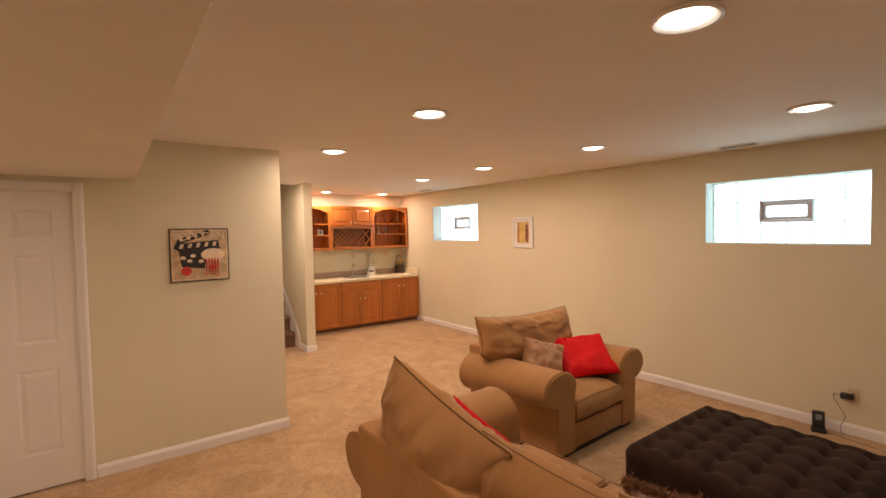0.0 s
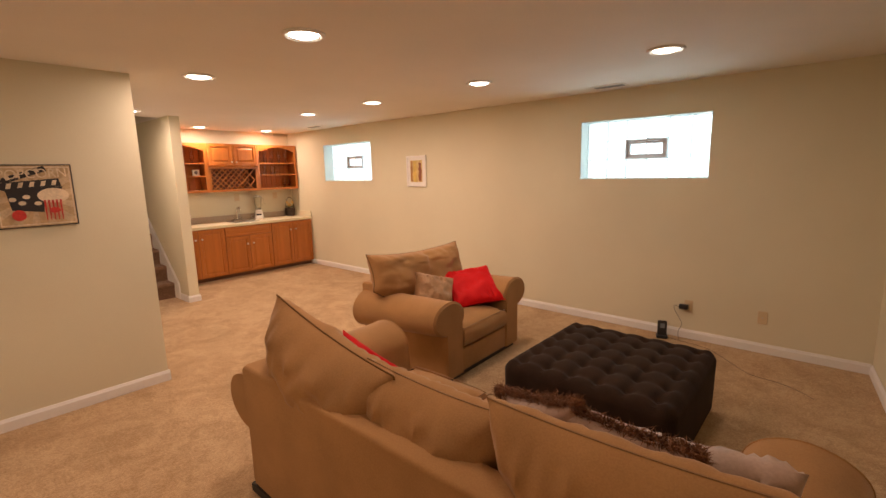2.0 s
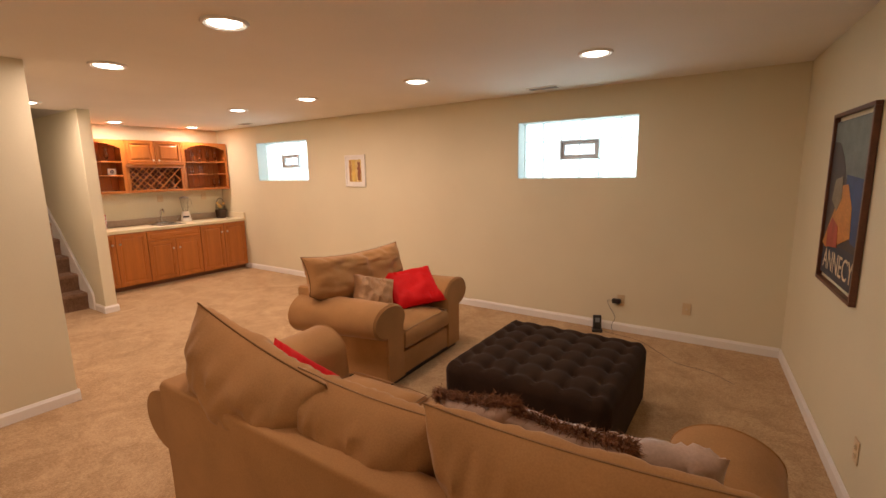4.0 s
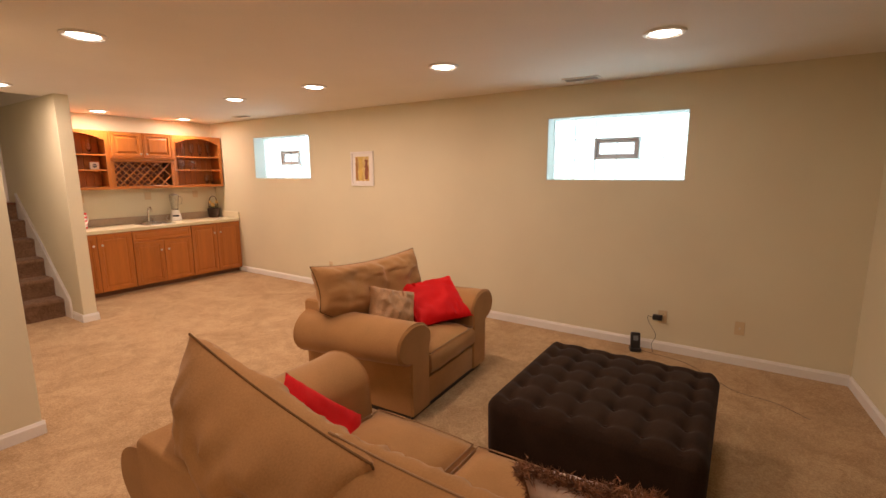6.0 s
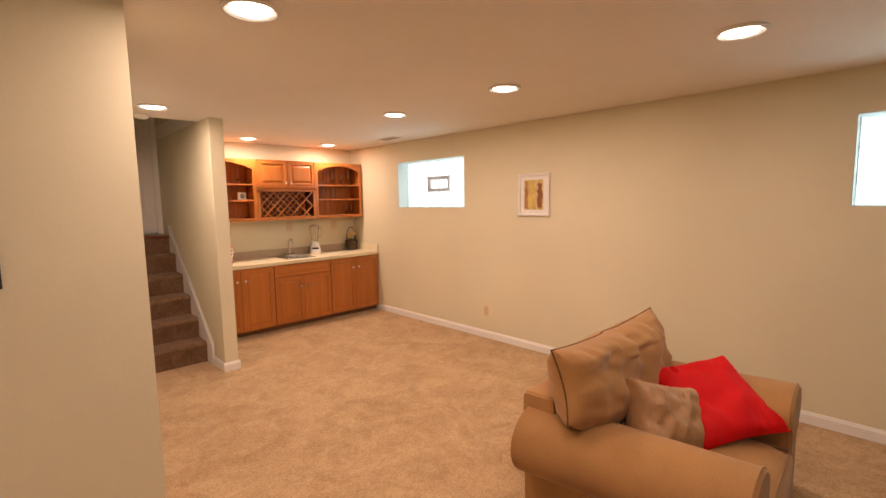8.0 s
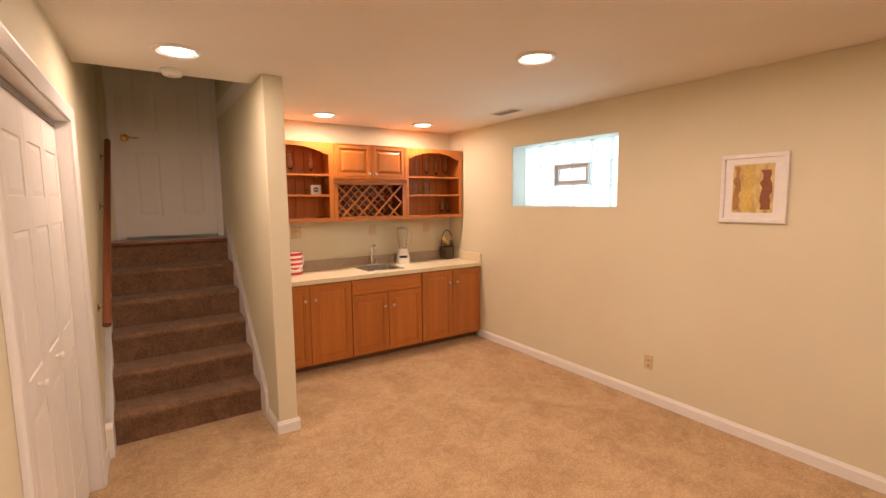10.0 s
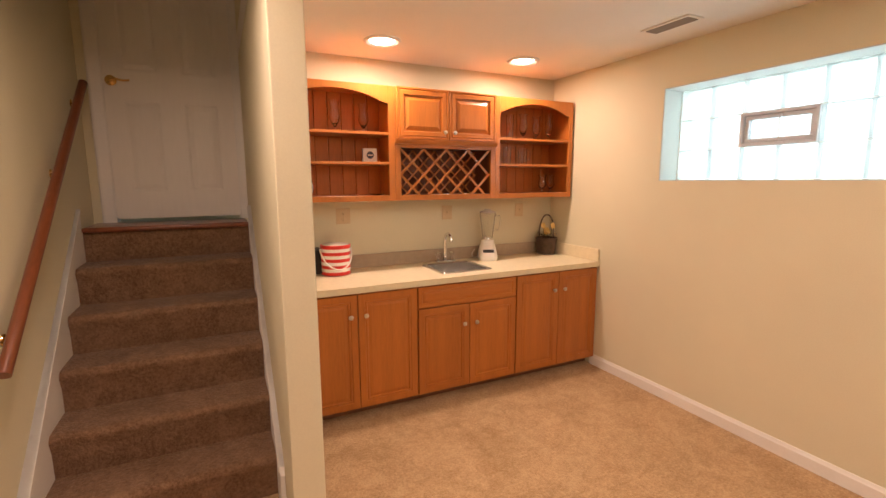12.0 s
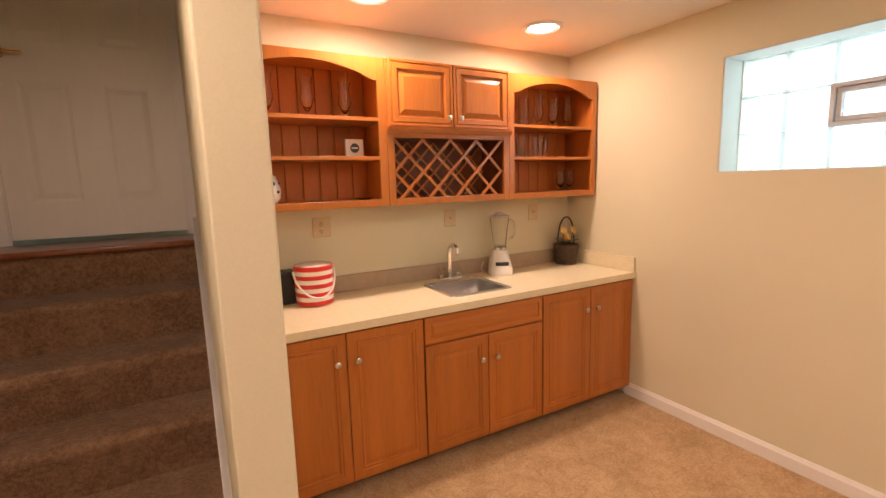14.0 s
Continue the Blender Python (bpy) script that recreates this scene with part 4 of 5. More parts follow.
def sofa_body(t, inner, outer, rc, depth, back_top, seats, seat_top=0.43, back_half=None, back_scale=1.0, arm_top=0.62, slim=0.0, rail=0.16, front=0.0, rise=0.02):
    y0, y1 = -depth / 2 + front, depth / 2
    for side in (-1, 1):
        bm, pipe = rolled_arm(inner, outer, rc, arm_top, 0.19, 0.135, 0.165 * back_scale, y0, y1 - slim - 0.025, side, rise)
        arm = part("arm", bm, SUEDE, t, "", True)
        add_pipe(pipe, arm, 0.004, True, SUEDE)
    part("base", box((-inner + 0.002, y0 + 0.012, 0.046), (inner - 0.002, y1 - 0.2, 0.235), 0.012, 3), SUEDE, t, "", True)
    bh = back_half or inner + 0.03
    bm = bmesh.new()
    y1 -= slim
    yi = y1 - rail
    prof = [(yi - 0.02, 0.10), (yi - 0.012, 0.45), (yi - 0.003, back_top - 0.03), (yi + 0.001, back_top - 0.006), (yi + 0.008, back_top), (yi + 0.02, back_top + 0.001), (y1 - 0.02, back_top), (y1 - 0.010, back_top - 0.002), (y1 - 0.003, back_top - 0.008), (y1, back_top - 0.02), (y1, back_top - 0.08), (y1 - 0.01, 0.046), (yi - 0.01, 0.046)]
    xs = [-bh, -bh + 0.012] + [(-bh + 0.03) + 2 * (bh - 0.03) * i / 14 for i in range(15)] + [bh - 0.012, bh]
    n = len(xs) - 1
    rings = [[bm.verts.new((xx, y + 0.004 * noise.noise(Vector((xx * 5, y * 3, z * 3))), z - (0.012 if i in (0, n) and z > 0.6 else 0))) for y, z in prof] for i, xx in enumerate(xs)]
    for a, b in zip(rings, rings[1:]):
        for k in range(len(prof)):
            q = (k + 1) % len(prof)
            bm.faces.new((a[k], a[q], b[q], b[k]))
    bm.faces.new(rings[0])
    bm.faces.new(list(reversed(rings[-1])))
    part("backrest", bm, SUEDE, t, "", True)
    y1 += slim
    part("plinth", box((-outer + 0.02, y0 + 0.035, 0.001), (outer - 0.02, y1 - 0.03, 0.0455)), DARKFOOT, t, "black recessed base strip")
    w = 2 * (inner - 0.005) / seats
    d = depth - front - 0.21
    for k in range(seats):
        bm = seat_cushion(w - 0.006, d, seat_top - 0.24, 0.045, k)
        c = part("seat_cushion", bm, SUEDE, t, "", True, pose(-inner + 0.005 + (k + 0.5) * w, y0 + d / 2 - 0.012, 0.237))
        hw2, hd2 = (w - 0.006) / 2 * 0.962, d / 2 * 0.962
        for z in (seat_top - 0.24 - 0.012,):
            ring = []
            for ax, ay in ((-1, -1), (1, -1), (1, 1), (-1, 1)):
                ring.append((ax * hw2, ay * hd2, z))
            pts = []
            for i in range(4):
                p, q = Vector(ring[i]), Vector(ring[(i + 1) % 4])
                for s in range(8):
                    v = p.lerp(q, s / 8)
                    u, sy = v.x / (w / 2), v.y / (d / 2)
                    v.z += 0.042 * (1 - min(1, abs(u)) ** 2.6) ** 0.7 * (1 - min(1, abs(sy)) ** 3 * 0.85)
                    pts.append(v)
            add_pipe(pts, c, 0.0035, True, WELT)


def back_cushion(t, w, h, th, m, bend=None, seed=0, wrinkle=0.011, pipe_mat=None, power=5, pinch=0.055):
    bm, rim = pillow(w, h, th, pinch, wrinkle, bend, seed, 48, 34, power)
    c = part("back_cushion", bm, SUEDE, t, "", True, m)
    add_pipe(rim, c, 0.0038, True, pipe_mat)
    return c


# three-seat sofa, its back towards the room's west side
sofa = thing("sofa", "tan microsuede three-seat sofa with rolled arms and loose cushions", "sofa", (1.535, 0.745, 0), turn=90)
sofa_body(sofa, 0.895, 1.13, 1.125, 1.17, 0.72, 3, 0.42, 1.09, 0.9, 0.675, 0.03, 0.15, 0.10, -0.03)
# in the sofa's frame x runs along world +y and +y towards world -x
back_cushion(sofa, 0.87, 0.57, 0.36, pose(0.60, 0.285, 0.71, -20, -9, -1), lambda u, v: (0.03 * (1 - v * v) * max(0, u), 0.085 * (1 - u ** 4) * (1 - v ** 4), 0.03 * u * max(0, v) - 0.055 * (1 - u * u) * max(0, v)), 1, 0.016, None, 3.0, -0.05)
back_cushion(sofa, 0.72, 0.50, 0.30, pose(-0.035, 0.27, 0.65, -18, -2, 2), lambda u, v: (0, 0.06 * (1 - u ** 4) * (1 - v ** 4), -0.02 * (1 - u * u) * max(0, v)), 2, 0.014, WELT, 3.2, 0.03)
back_cushion(sofa, 0.92, 0.52, 0.30, pose(-0.775, 0.27, 0.69, -18, 1, 2), lambda u, v: (0, 0.06 * (1 - u ** 4) * (1 - v ** 4), -0.02 * (1 - u * u) * max(0, v)), 3, 0.014, WELT, 3.2, 0.03)

chair = thing("armchair", "wide tan microsuede armchair with rolled arms and one back cushion", "armchair", (3.07, 2.325, 0), turn=2.5)
sofa_body(chair, 0.335, 0.54, 0.50, 0.93, 0.72, 1, 0.42, back_half=0.54, front=-0.03, arm_top=0.67, rise=-0.02)
back_cushion(chair, 1.27, 0.36, 0.32, pose(-0.06, 0.20, 0.805, -16, 2.6, 1.5), lambda u, v: (0, 0.05 * (1 - u * u) + 0.03 * math.exp(-((u - 0.1) / 0.09) ** 2), -0.028 * (1 - u * u) * max(0, v) - 0.12 * (1 - u * u) * max(0, -v) + 0.05 * max(0, -u) ** 3 * max(0, -v)), 5, 0.016, None, 3.2)


def loose_cushion(name, label, mat, w, h, th, m, seed, rim_mat=None, pinch=0.08, wrinkle=0.008, bend=None):
    c = new(name)
    c.matrix_basis = m
    tagged(c, label, "cushion")
    bm, rim = pillow(w, h, th, pinch, wrinkle, bend, seed, 26, 20)
    part("cover", bm, mat, c, "", True)
    return c, rim


def fur_trim(c, rim, spikes=7, length=0.032, closed=True):
    rng = random.Random(len(rim))
    bm = bmesh.new()
    n = len(rim) if closed else len(rim) - 1
    mid = sum(rim, Vector()) / n
    for i in range(n):
        a, b = rim[i], rim[(i + 1) % n]
        for k in range(spikes):
            p = a.lerp(b, rng.random())
            out = (p - mid).normalized()
            d = (out * rng.uniform(0.2, 1.0) + Vector((rng.uniform(-1, 1), rng.uniform(-1, 1), rng.uniform(-1, 1))) * 0.85).normalized()
            s = d.orthogonal().normalized()
            s2 = d.cross(s)
            L, r = length * rng.uniform(0.5, 1.15), rng.uniform(0.0014, 0.003)
            p = p + Vector((rng.gauss(0, 1), rng.gauss(0, 1), rng.gauss(0, 1))) * 0.009
            base = [bm.verts.new(p + r * (math.cos(q * 2.0944) * s + math.sin(q * 2.0944) * s2)) for q in range(3)]
            tip = bm.verts.new(p + d * L + Vector((0, 0, -0.25 * L)))
            for q in range(3):
                bm.faces.new((base[q], base[(q + 1) % 3], tip))
    f = part("fur_trim", bm, FUR, c, "shaggy brown fur trim")
    tagged(f, kind="stuff")
    return f


# cushions on the armchair
loose_cushion("cushion", "beige damask cushion with gathered edges on the armchair", DAMASK, 0.37, 0.33, 0.20, pose(2.88, 2.25, 0.62, -30, 14, -33), 11, wrinkle=0.016, pinch=0.10)
ax = Vector((0.829, -0.554, 0.09)).normalized()
az = (Vector((0.527, 0.667, 0.477)) - ax * Vector((0.527, 0.667, 0.477)).dot(ax)).normalized()
ay = az.cross(ax)
loose_cushion("cushion", "bright red satin cushion on the armchair", RED, 0.49, 0.49, 0.12, Matrix.Translation((3.32, 2.16, 0.60)) @ Matrix((ax, ay, az)).transposed().to_4x4(), 12, wrinkle=0.014)
# cushions on the sofa
ax = Vector((0.72, -0.15, -0.68)).normalized()
az = -(Vector((-0.50, -0.45, -0.74)) - ax * Vector((-0.50, -0.45, -0.74)).dot(ax)).normalized()
loose_cushion("cushion", "bright red satin cushion against the sofa arm", RED, 0.52, 0.48, 0.13, Matrix.Translation((1.56, 1.58, 0.455)) @ Matrix((ax, az.cross(ax), az)).transposed().to_4x4(), 13, wrinkle=0.008)
c, rim = loose_cushion("cushion", "pale satin cushion with brown fur trim on the sofa", SATIN, 0.50, 0.37, 0.13, pose(1.46, 0.08, 0.68, -18, 2, 84), 14)
fur_trim(c, rim, 80)
c, rim = loose_cushion("cushion", "tan satin cushion with brown fur trim on the sofa", SATIN, 0.38, 0.36, 0.13, pose(1.49, 0.36, 0.665, -18, 14, 80), 15)
fur_trim(c, rim, 80)
c, rim = loose_cushion("cushion", "pale pink satin cushion with fur corners on the sofa", SATIN, 0.40, 0.34, 0.14, pose(1.58, -0.20, 0.65, -22, 4, 96), 16, wrinkle=0.014)
fur_trim(c, rim[40:56], 44, 0.034, False)


# ---------------- tufted ottoman ----------------
ot = thing("ottoman", "square dark brown button-tufted ottoman", "ottoman", (2.89, 0.665, 0))
half, top = 0.522, 0.42
bm = bmesh.new()
n = 84
buttons = [(-0.415 + 0.166 * i, -0.415 + 0.166 * j) for i in range(6) for j in range(6)]


def tuft(x, y):
    z = 0.0
    for bx, by in buttons:
        d2 = (x - bx) ** 2 + (y - by) ** 2
        z -= 0.018 * math.exp(-d2 / 0.0012) + 0.010 * math.exp(-d2 / 0.006)
    # pleats along the rows of buttons
    for g in range(6):
        c0 = -0.415 + 0.166 * g
        z -= 0.0035 * math.exp(-((x - c0) / 0.026) ** 2) + 0.011 * math.exp(-((y - c0) / 0.026) ** 2)
    return z


grid = []
for j in range(n + 1):
    row = []
    for i in range(n + 1):
        u, v = -1 + 2 * i / n, -1 + 2 * j / n
        x, y = u * half, v * half
        e = max(abs(u), abs(v))
        drop = 0.055 * max(0, (e - 0.86) / 0.14) ** 2.4
        k = 1.0
        cr = min(abs(u), abs(v))
        if cr > 0.86:
            k = 1 - 0.045 * ((cr - 0.86) / 0.14) ** 2
        row.append(bm.verts.new((x * k, y * k, top + 0.035 + tuft(x, y) * (1 if e < 0.93 else 0.3) - drop + 0.012 * (1 - u * u) * (1 - v * v))))
    grid.append(row)
for j in range(n):
    for i in range(n):
        bm.faces.new((grid[j][i], grid[j][i + 1], grid[j + 1][i + 1], grid[j + 1][i]))
edge = [grid[0][i] for i in range(n)] + [grid[j][n] for j in range(n)] + [grid[n][i] for i in range(n, 0, -1)] + [grid[j][0] for j in range(n, 0, -1)]
prev = edge
for dz, sc in ((0.385, 1.006), (0.30, 1.004), (0.15, 1.0), (0.05, 0.995)):
    ring = [bm.verts.new((v.co.x * sc, v.co.y * sc, dz)) for v in edge]
    for k in range(len(edge)):
        q = (k + 1) % len(edge)
        bm.faces.new((prev[k], ring[k], ring[q], prev[q]))
    prev = ring
part("upholstery", bm, OTTO, ot, "", True)
first = None
for bx, by in buttons:
    m = pose(bx, by, top + 0.035 - 0.034 - 0.012 + 0.012 * (1 - (bx / half) ** 2) * (1 - (by / half) ** 2))
    if first is None:
        first = part("button", lathe([(0.014, 0), (0.013, 0.005), (0.008, 0.009), (0, 0.0105)], 10), OTTO, ot, "", True, m)
    else:
        like(first, ot, m)
foot = None
for sx in (-1, 1):
    for sy in (-1, 1):
        m = pose(sx * (half - 0.06), sy * (half - 0.06), 0)
        if foot is None:
            foot = part("foot", lathe([(0, 0.001), (0.022, 0.001), (0.03, 0.052), (0, 0.052)], 14), DARKFOOT, ot, "", True, m)
        else:
            like(foot, ot, m)

# cordless phone by the window wall, its charger and the cords
ph = thing("cordless_phone", "small black cordless phone standing in its cradle on the carpet", "phone", (4.665, 0.835, 0.001), turn=-70)
part("cradle", box((-0.05, -0.04, 0), (0.05, 0.05, 0.03), 0.008, 3), BLACK, ph, "", True)
bm = bmesh.new()
add_box(bm, (-0.042, -0.016, 0.012), (0.042, 0.018, 0.168), 0.01, 3)
bmesh.ops.rotate(bm, verts=bm.verts, cent=(0, 0, 0.012), matrix=Matrix.Rotation(radians(-12), 3, "X"))
hs = part("handset", bm, BLACK, ph, "", True)
bm = box((-0.02, -0.0175, 0.095), (0.022, -0.0159, 0.14))
bmesh.ops.rotate(bm, verts=bm.verts, cent=(0, 0, 0.012), matrix=Matrix.Rotation(radians(-12), 3, "X"))
part("screen", bm, material("grey_screen", (0.22, 0.24, 0.25), 0.2, vary=0.05), hs, "grey display")

ch = thing("wall_charger", "black plug-in power adapter with a thin cord", "charger", (XW - 0.0125, 0.66, 0.322))
part("plug_body", box((-0.045, -0.02, -0.025), (0.0015, 0.06, 0.02), 0.006, 3), BLACK, ch, "", True)
part("cord", tube(smooth_path([(-0.03, 0.06, -0.005), (-0.04, 0.10, 0.003), (-0.05, 0.085, -0.05), (-0.06, 0.02, -0.16), (-0.05, 0.05, -0.25), (-0.08, 0.03, -0.322)], 8), 0.0022, 6), BLACK, ch, "", True)
cb = thing("power_cable", "thin dark power cable lying on the carpet", "cable", (4.5, 0.4, 0))
part("cord", tube([Vector(p) - Vector((4.5, 0.4, 0)) for p in smooth_path([(4.66, 0.80, 0.02), (4.66, 0.66, 0.006), (4.60, 0.42, 0.005), (4.36, 0.18, 0.005), (4.22, 0.04, 0.005), (4.16, -0.20, 0.005), (4.02, -0.38, 0.005)], 10)], 0.0019, 6), CORD, cb, "", True)


# ---------------- pictures ----------------
def flat(bm, pts, y):
    """A thin filled outline in the xz plane at depth y, 1.2 mm thick."""
    add_extrude(bm, [(x, y, z) for x, z in pts], (0, 0.0012, 0))
    return bm


def paint(name, c, rough=0.55):
    return material(name, c, rough, vary=0.16, scale=9, fine=70, bump=0.02)


def lettering(text, size, m, mat, parent, width=None):
    cu = bpy.data.curves.new("lettering", "FONT")
    cu.body, cu.size, cu.extrude, cu.align_x, cu.align_y = text, size, 0.0006, "CENTER", "CENTER"
    ob = bpy.data.objects.new("lettering_source", cu)
    scene.collection.objects.link(ob)
    me = bpy.data.meshes.new_from_object(ob.evaluated_get(bpy.context.evaluated_depsgraph_get()))
    bpy.data.objects.remove(ob)
    xs = [v.co.x for v in me.vertices]
    k = width / (max(xs) - min(xs)) if width else 1
    me.transform(Matrix.Diagonal((k, 1, 1, 1)))
    me.materials.clear()
    me.materials.append(mat)
    o = new("lettering", me)
    o.parent, o.matrix_basis = parent, m @ pose(0, 0, 0, 90, 0, 0)
    return o


P_TAN, P_BLACK, P_CREAM, P_RED = paint("print_tan", (0.50, 0.36, 0.20)), paint("print_black", (0.022, 0.02, 0.022)), paint("print_cream", (0.74, 0.62, 0.44)), paint("print_red", (0.55, 0.04, 0.03))
P_GOLD, P_BROWN = paint("print_gold", (0.55, 0.36, 0.09)), paint("print_brown", (0.24, 0.10, 0.04))
P_RAY = paint("print_ray", (0.62, 0.48, 0.30))
sg = thing("cinema_sign", "square printed popcorn cinema sign with a dark rim", "wall sign", (0.536, YP - 0.001, 1.569))
part("panel", box((-0.209, -0.018, -0.209), (0.209, -0.002, 0.209), 0.003), P_BLACK, sg, "", False)
part("print", box((-0.201, -0.0195, -0.201), (0.201, -0.0182, 0.201)), P_TAN, sg)
bm = bmesh.new()
for k in range(14):
    a, b = 2 * math.pi * k / 14, 2 * math.pi * (k + 0.5) / 14

    def edge_at(q):
        cx, sx = math.cos(q), math.sin(q)
        s = 0.199 / max(abs(cx), abs(sx))
        return (cx * s, sx * s)
    part("ray", flat(bmesh.new(), [(0, 0), edge_at(a), edge_at(b)], -0.0203), P_RAY, sg)
bm = bmesh.new()
flat(bm, [(-0.15, 0.05), (-0.13, -0.09), (0.03, -0.11), (0.04, -0.02), (0.13, 0.03), (0.15, 0.06)], -0.0216)
flat(bm, [(-0.185, 0.055), (-0.17, 0.09), (0.13, 0.115), (0.14, 0.062), (-0.15, 0.035)], -0.0218)
flat(bm, [(-0.17, 0.095), (-0.15, 0.125), (0.06, 0.20), (0.075, 0.165), (-0.14, 0.088)], -0.0219)
part("clapper_board", bm, P_BLACK, sg)
for k in range(5):
    x = -0.145 + 0.058 * k
    bm = bmesh.new()
    flat(bm, [(x, 0.052 + 0.004 * k), (x + 0.024, 0.054 + 0.004 * k), (x + 0.034, 0.088 + 0.004 * k), (x + 0.010, 0.086 + 0.004 * k)], -0.0232)
    part("clapper_stripe", bm, P_CREAM, sg)
for k in range(4):
    x = -0.135 + 0.05 * k
    bm = bmesh.new()
    flat(bm, [(x, 0.105 + 0.016 * k), (x + 0.022, 0.112 + 0.016 * k), (x + 0.012, 0.136 + 0.016 * k), (x - 0.010, 0.130 + 0.016 * k)], -0.0232)
    part("clapper_stripe", bm, P_CREAM, sg)
for x, z in ((-0.12, -0.02), (-0.075, -0.045), (-0.05, -0.005), (0.005, -0.05)):
    part("popcorn", flat(bmesh.new(), [(x + 0.02 * math.cos(q * math.pi / 5), z + 0.014 * math.sin(q * math.pi / 5)) for q in range(10)], -0.0232), P_CREAM, sg)
bm = bmesh.new()
flat(bm, [(0.03 + 0.085 * math.cos(q * math.pi / 8) + 0.06, 0.0 + 0.05 * math.sin(q * math.pi / 8)) for q in range(16)], -0.0236)
part("popcorn_heap", bm, P_CREAM, sg)
for k in range(5):
    x = 0.035 + 0.021 * k
    part("box_stripe", flat(bmesh.new(), [(x, -0.03), (x + 0.011, -0.03), (x + 0.008, -0.165), (x + 0.002, -0.165)], -0.0245), P_RED, sg)
bm = bmesh.new()
flat(bm, [(0.088 + 0.03 * math.cos(q * math.pi / 6), -0.10 + 0.02 * math.sin(q * math.pi / 6)) for q in range(12)], -0.0248)
part("box_badge", bm, P_RED, sg)
bm = bmesh.new()
flat(bm, [(-0.10 + 0.036 * math.cos(q * math.pi / 8), -0.125 + 0.036 * math.sin(q * math.pi / 8)) for q in range(16)], -0.0245)
part("red_badge", bm, P_RED, sg)
for lo, hi in (((-0.196, -0.0212, 0.186), (0.196, -0.0204, 0.192)), ((-0.196, -0.0212, -0.192), (0.196, -0.0204, -0.186)),
               ((-0.196, -0.0212, -0.186), (-0.190, -0.0204, 0.186)), ((0.190, -0.0212, -0.186), (0.196, -0.0204, 0.186))):
    part("border", box(lo, hi), P_CREAM, sg)
lettering("POPCORN", 0.085, pose(0, -0.0258, 0.145, 0, -2, 0), P_CREAM, sg, 0.35)


def framed(name, label, place, turn, w, h, frame_mat, bar, depth):
    t = thing(name, label, "picture", place, turn=turn)
    for x0, x1, z0, z1 in ((-w / 2, w / 2, h / 2 - bar, h / 2), (-w / 2, w / 2, -h / 2, -h / 2 + bar), (-w / 2, -w / 2 + bar, -h / 2 + bar, h / 2 - bar), (w / 2 - bar, w / 2, -h / 2 + bar, h / 2 - bar)):
        part("frame_bar", box((x0, -depth, z0), (x1, -0.001, z1), 0.003), frame_mat, t)
    return t


WHITEFRAME = material("white_frame", (0.80, 0.78, 0.74), 0.4, vary=0.04, scale=20, fine=100)
pf = framed("framed_picture", "white framed abstract golden picture with a white mat", (XW - 0.001, 4.29, 1.682), -90, 0.385, 0.44, WHITEFRAME, 0.026, 0.022)
part("mat_board", box((-0.168, -0.010, -0.195), (0.168, -0.004, 0.195)), WHITEFRAME, pf)
part("print", box((-0.118, -0.0115, -0.155), (0.118, -0.0102, 0.155)), material("golden_abstract", (0.62, 0.50, 0.20), 0.5, vary=0.3, scale=9, fine=30, second=(0.26, 0.10, 0.03), bump=0.0, stretch=(2.0, 1, 0.7), fine_mix=0.2), pf, "golden brown abstract print")
for name, x0, x1, z0, z1, tone in (("brown_band", 0.045, 0.104, -0.135, 0.115, (0.25, 0.085, 0.035)), ("amber_band", -0.112, -0.075, -0.14, 0.145, (0.46, 0.22, 0.06)),
                                   ("gold_band", -0.06, 0.01, -0.15, 0.148, (0.66, 0.47, 0.12))):
    rng = random.Random(len(name))
    n = 9
    pts = [(x1 + rng.uniform(-0.012, 0.010), z0 + (z1 - z0) * k / n) for k in range(n + 1)] + [(x0 + rng.uniform(-0.008, 0.012), z1 - (z1 - z0) * k / n) for k in range(n + 1)]
    part(name, flat(bmesh.new(), pts, -0.0131), paint("print_" + name, tone), pf)

RUST = material("brown_wood_frame", (0.13, 0.05, 0.025), 0.4, vary=0.15, scale=8, fine=60)
px = (3.065 + 3.775) / 2
po = framed("framed_poster", "tall framed lake travel poster with a dark wooden frame", (px, right_y(px) + 0.001, 1.445), 180 + math.degrees(math.atan(SLANT)), 0.74, 1.0, RUST, 0.022, 0.03)
part("backing", box((-0.35, -0.012, -0.452), (0.35, -0.002, 0.452)), paint("poster_navy", (0.03, 0.035, 0.06)), po)
bm = bmesh.new()
flat(bm, [(-0.348, 0.10), (0.348, 0.10), (0.348, 0.448), (-0.348, 0.448)], -0.0135)
part("sky_print", bm, paint("poster_sky", (0.16, 0.19, 0.17)), po)
bm = bmesh.new()
flat(bm, [(-0.348, -0.25), (-0.348, 0.34), (-0.22, 0.33), (-0.1, 0.24), (-0.02, 0.13), (0.1, 0.10), (0.348, 0.12), (0.348, -0.25)], -0.0150)
part("mountain_print", bm, paint("poster_mountain", (0.055, 0.04, 0.035)), po)
bm = bmesh.new()
flat(bm, [(0.348, 0.13), (-0, 0.15), (0.02, -0.05), (0.2, -0.20), (0.348, -0.22)], -0.0165)
part("lake_print", bm, paint("poster_lake", (0.03, 0.06, 0.17)), po)
bm = bmesh.new()
flat(bm, [(-0.05, 0.09), (0.05, 0.10), (0.16, -0.02), (0.19, -0.18), (-0.02, -0.24), (-0.26, -0.29), (-0.348, -0.27), (-0.22, -0.12), (-0.12, 0.0)], -0.0180)
part("headland_print", bm, paint("poster_orange", (0.50, 0.20, 0.03)), po)
bm = bmesh.new()
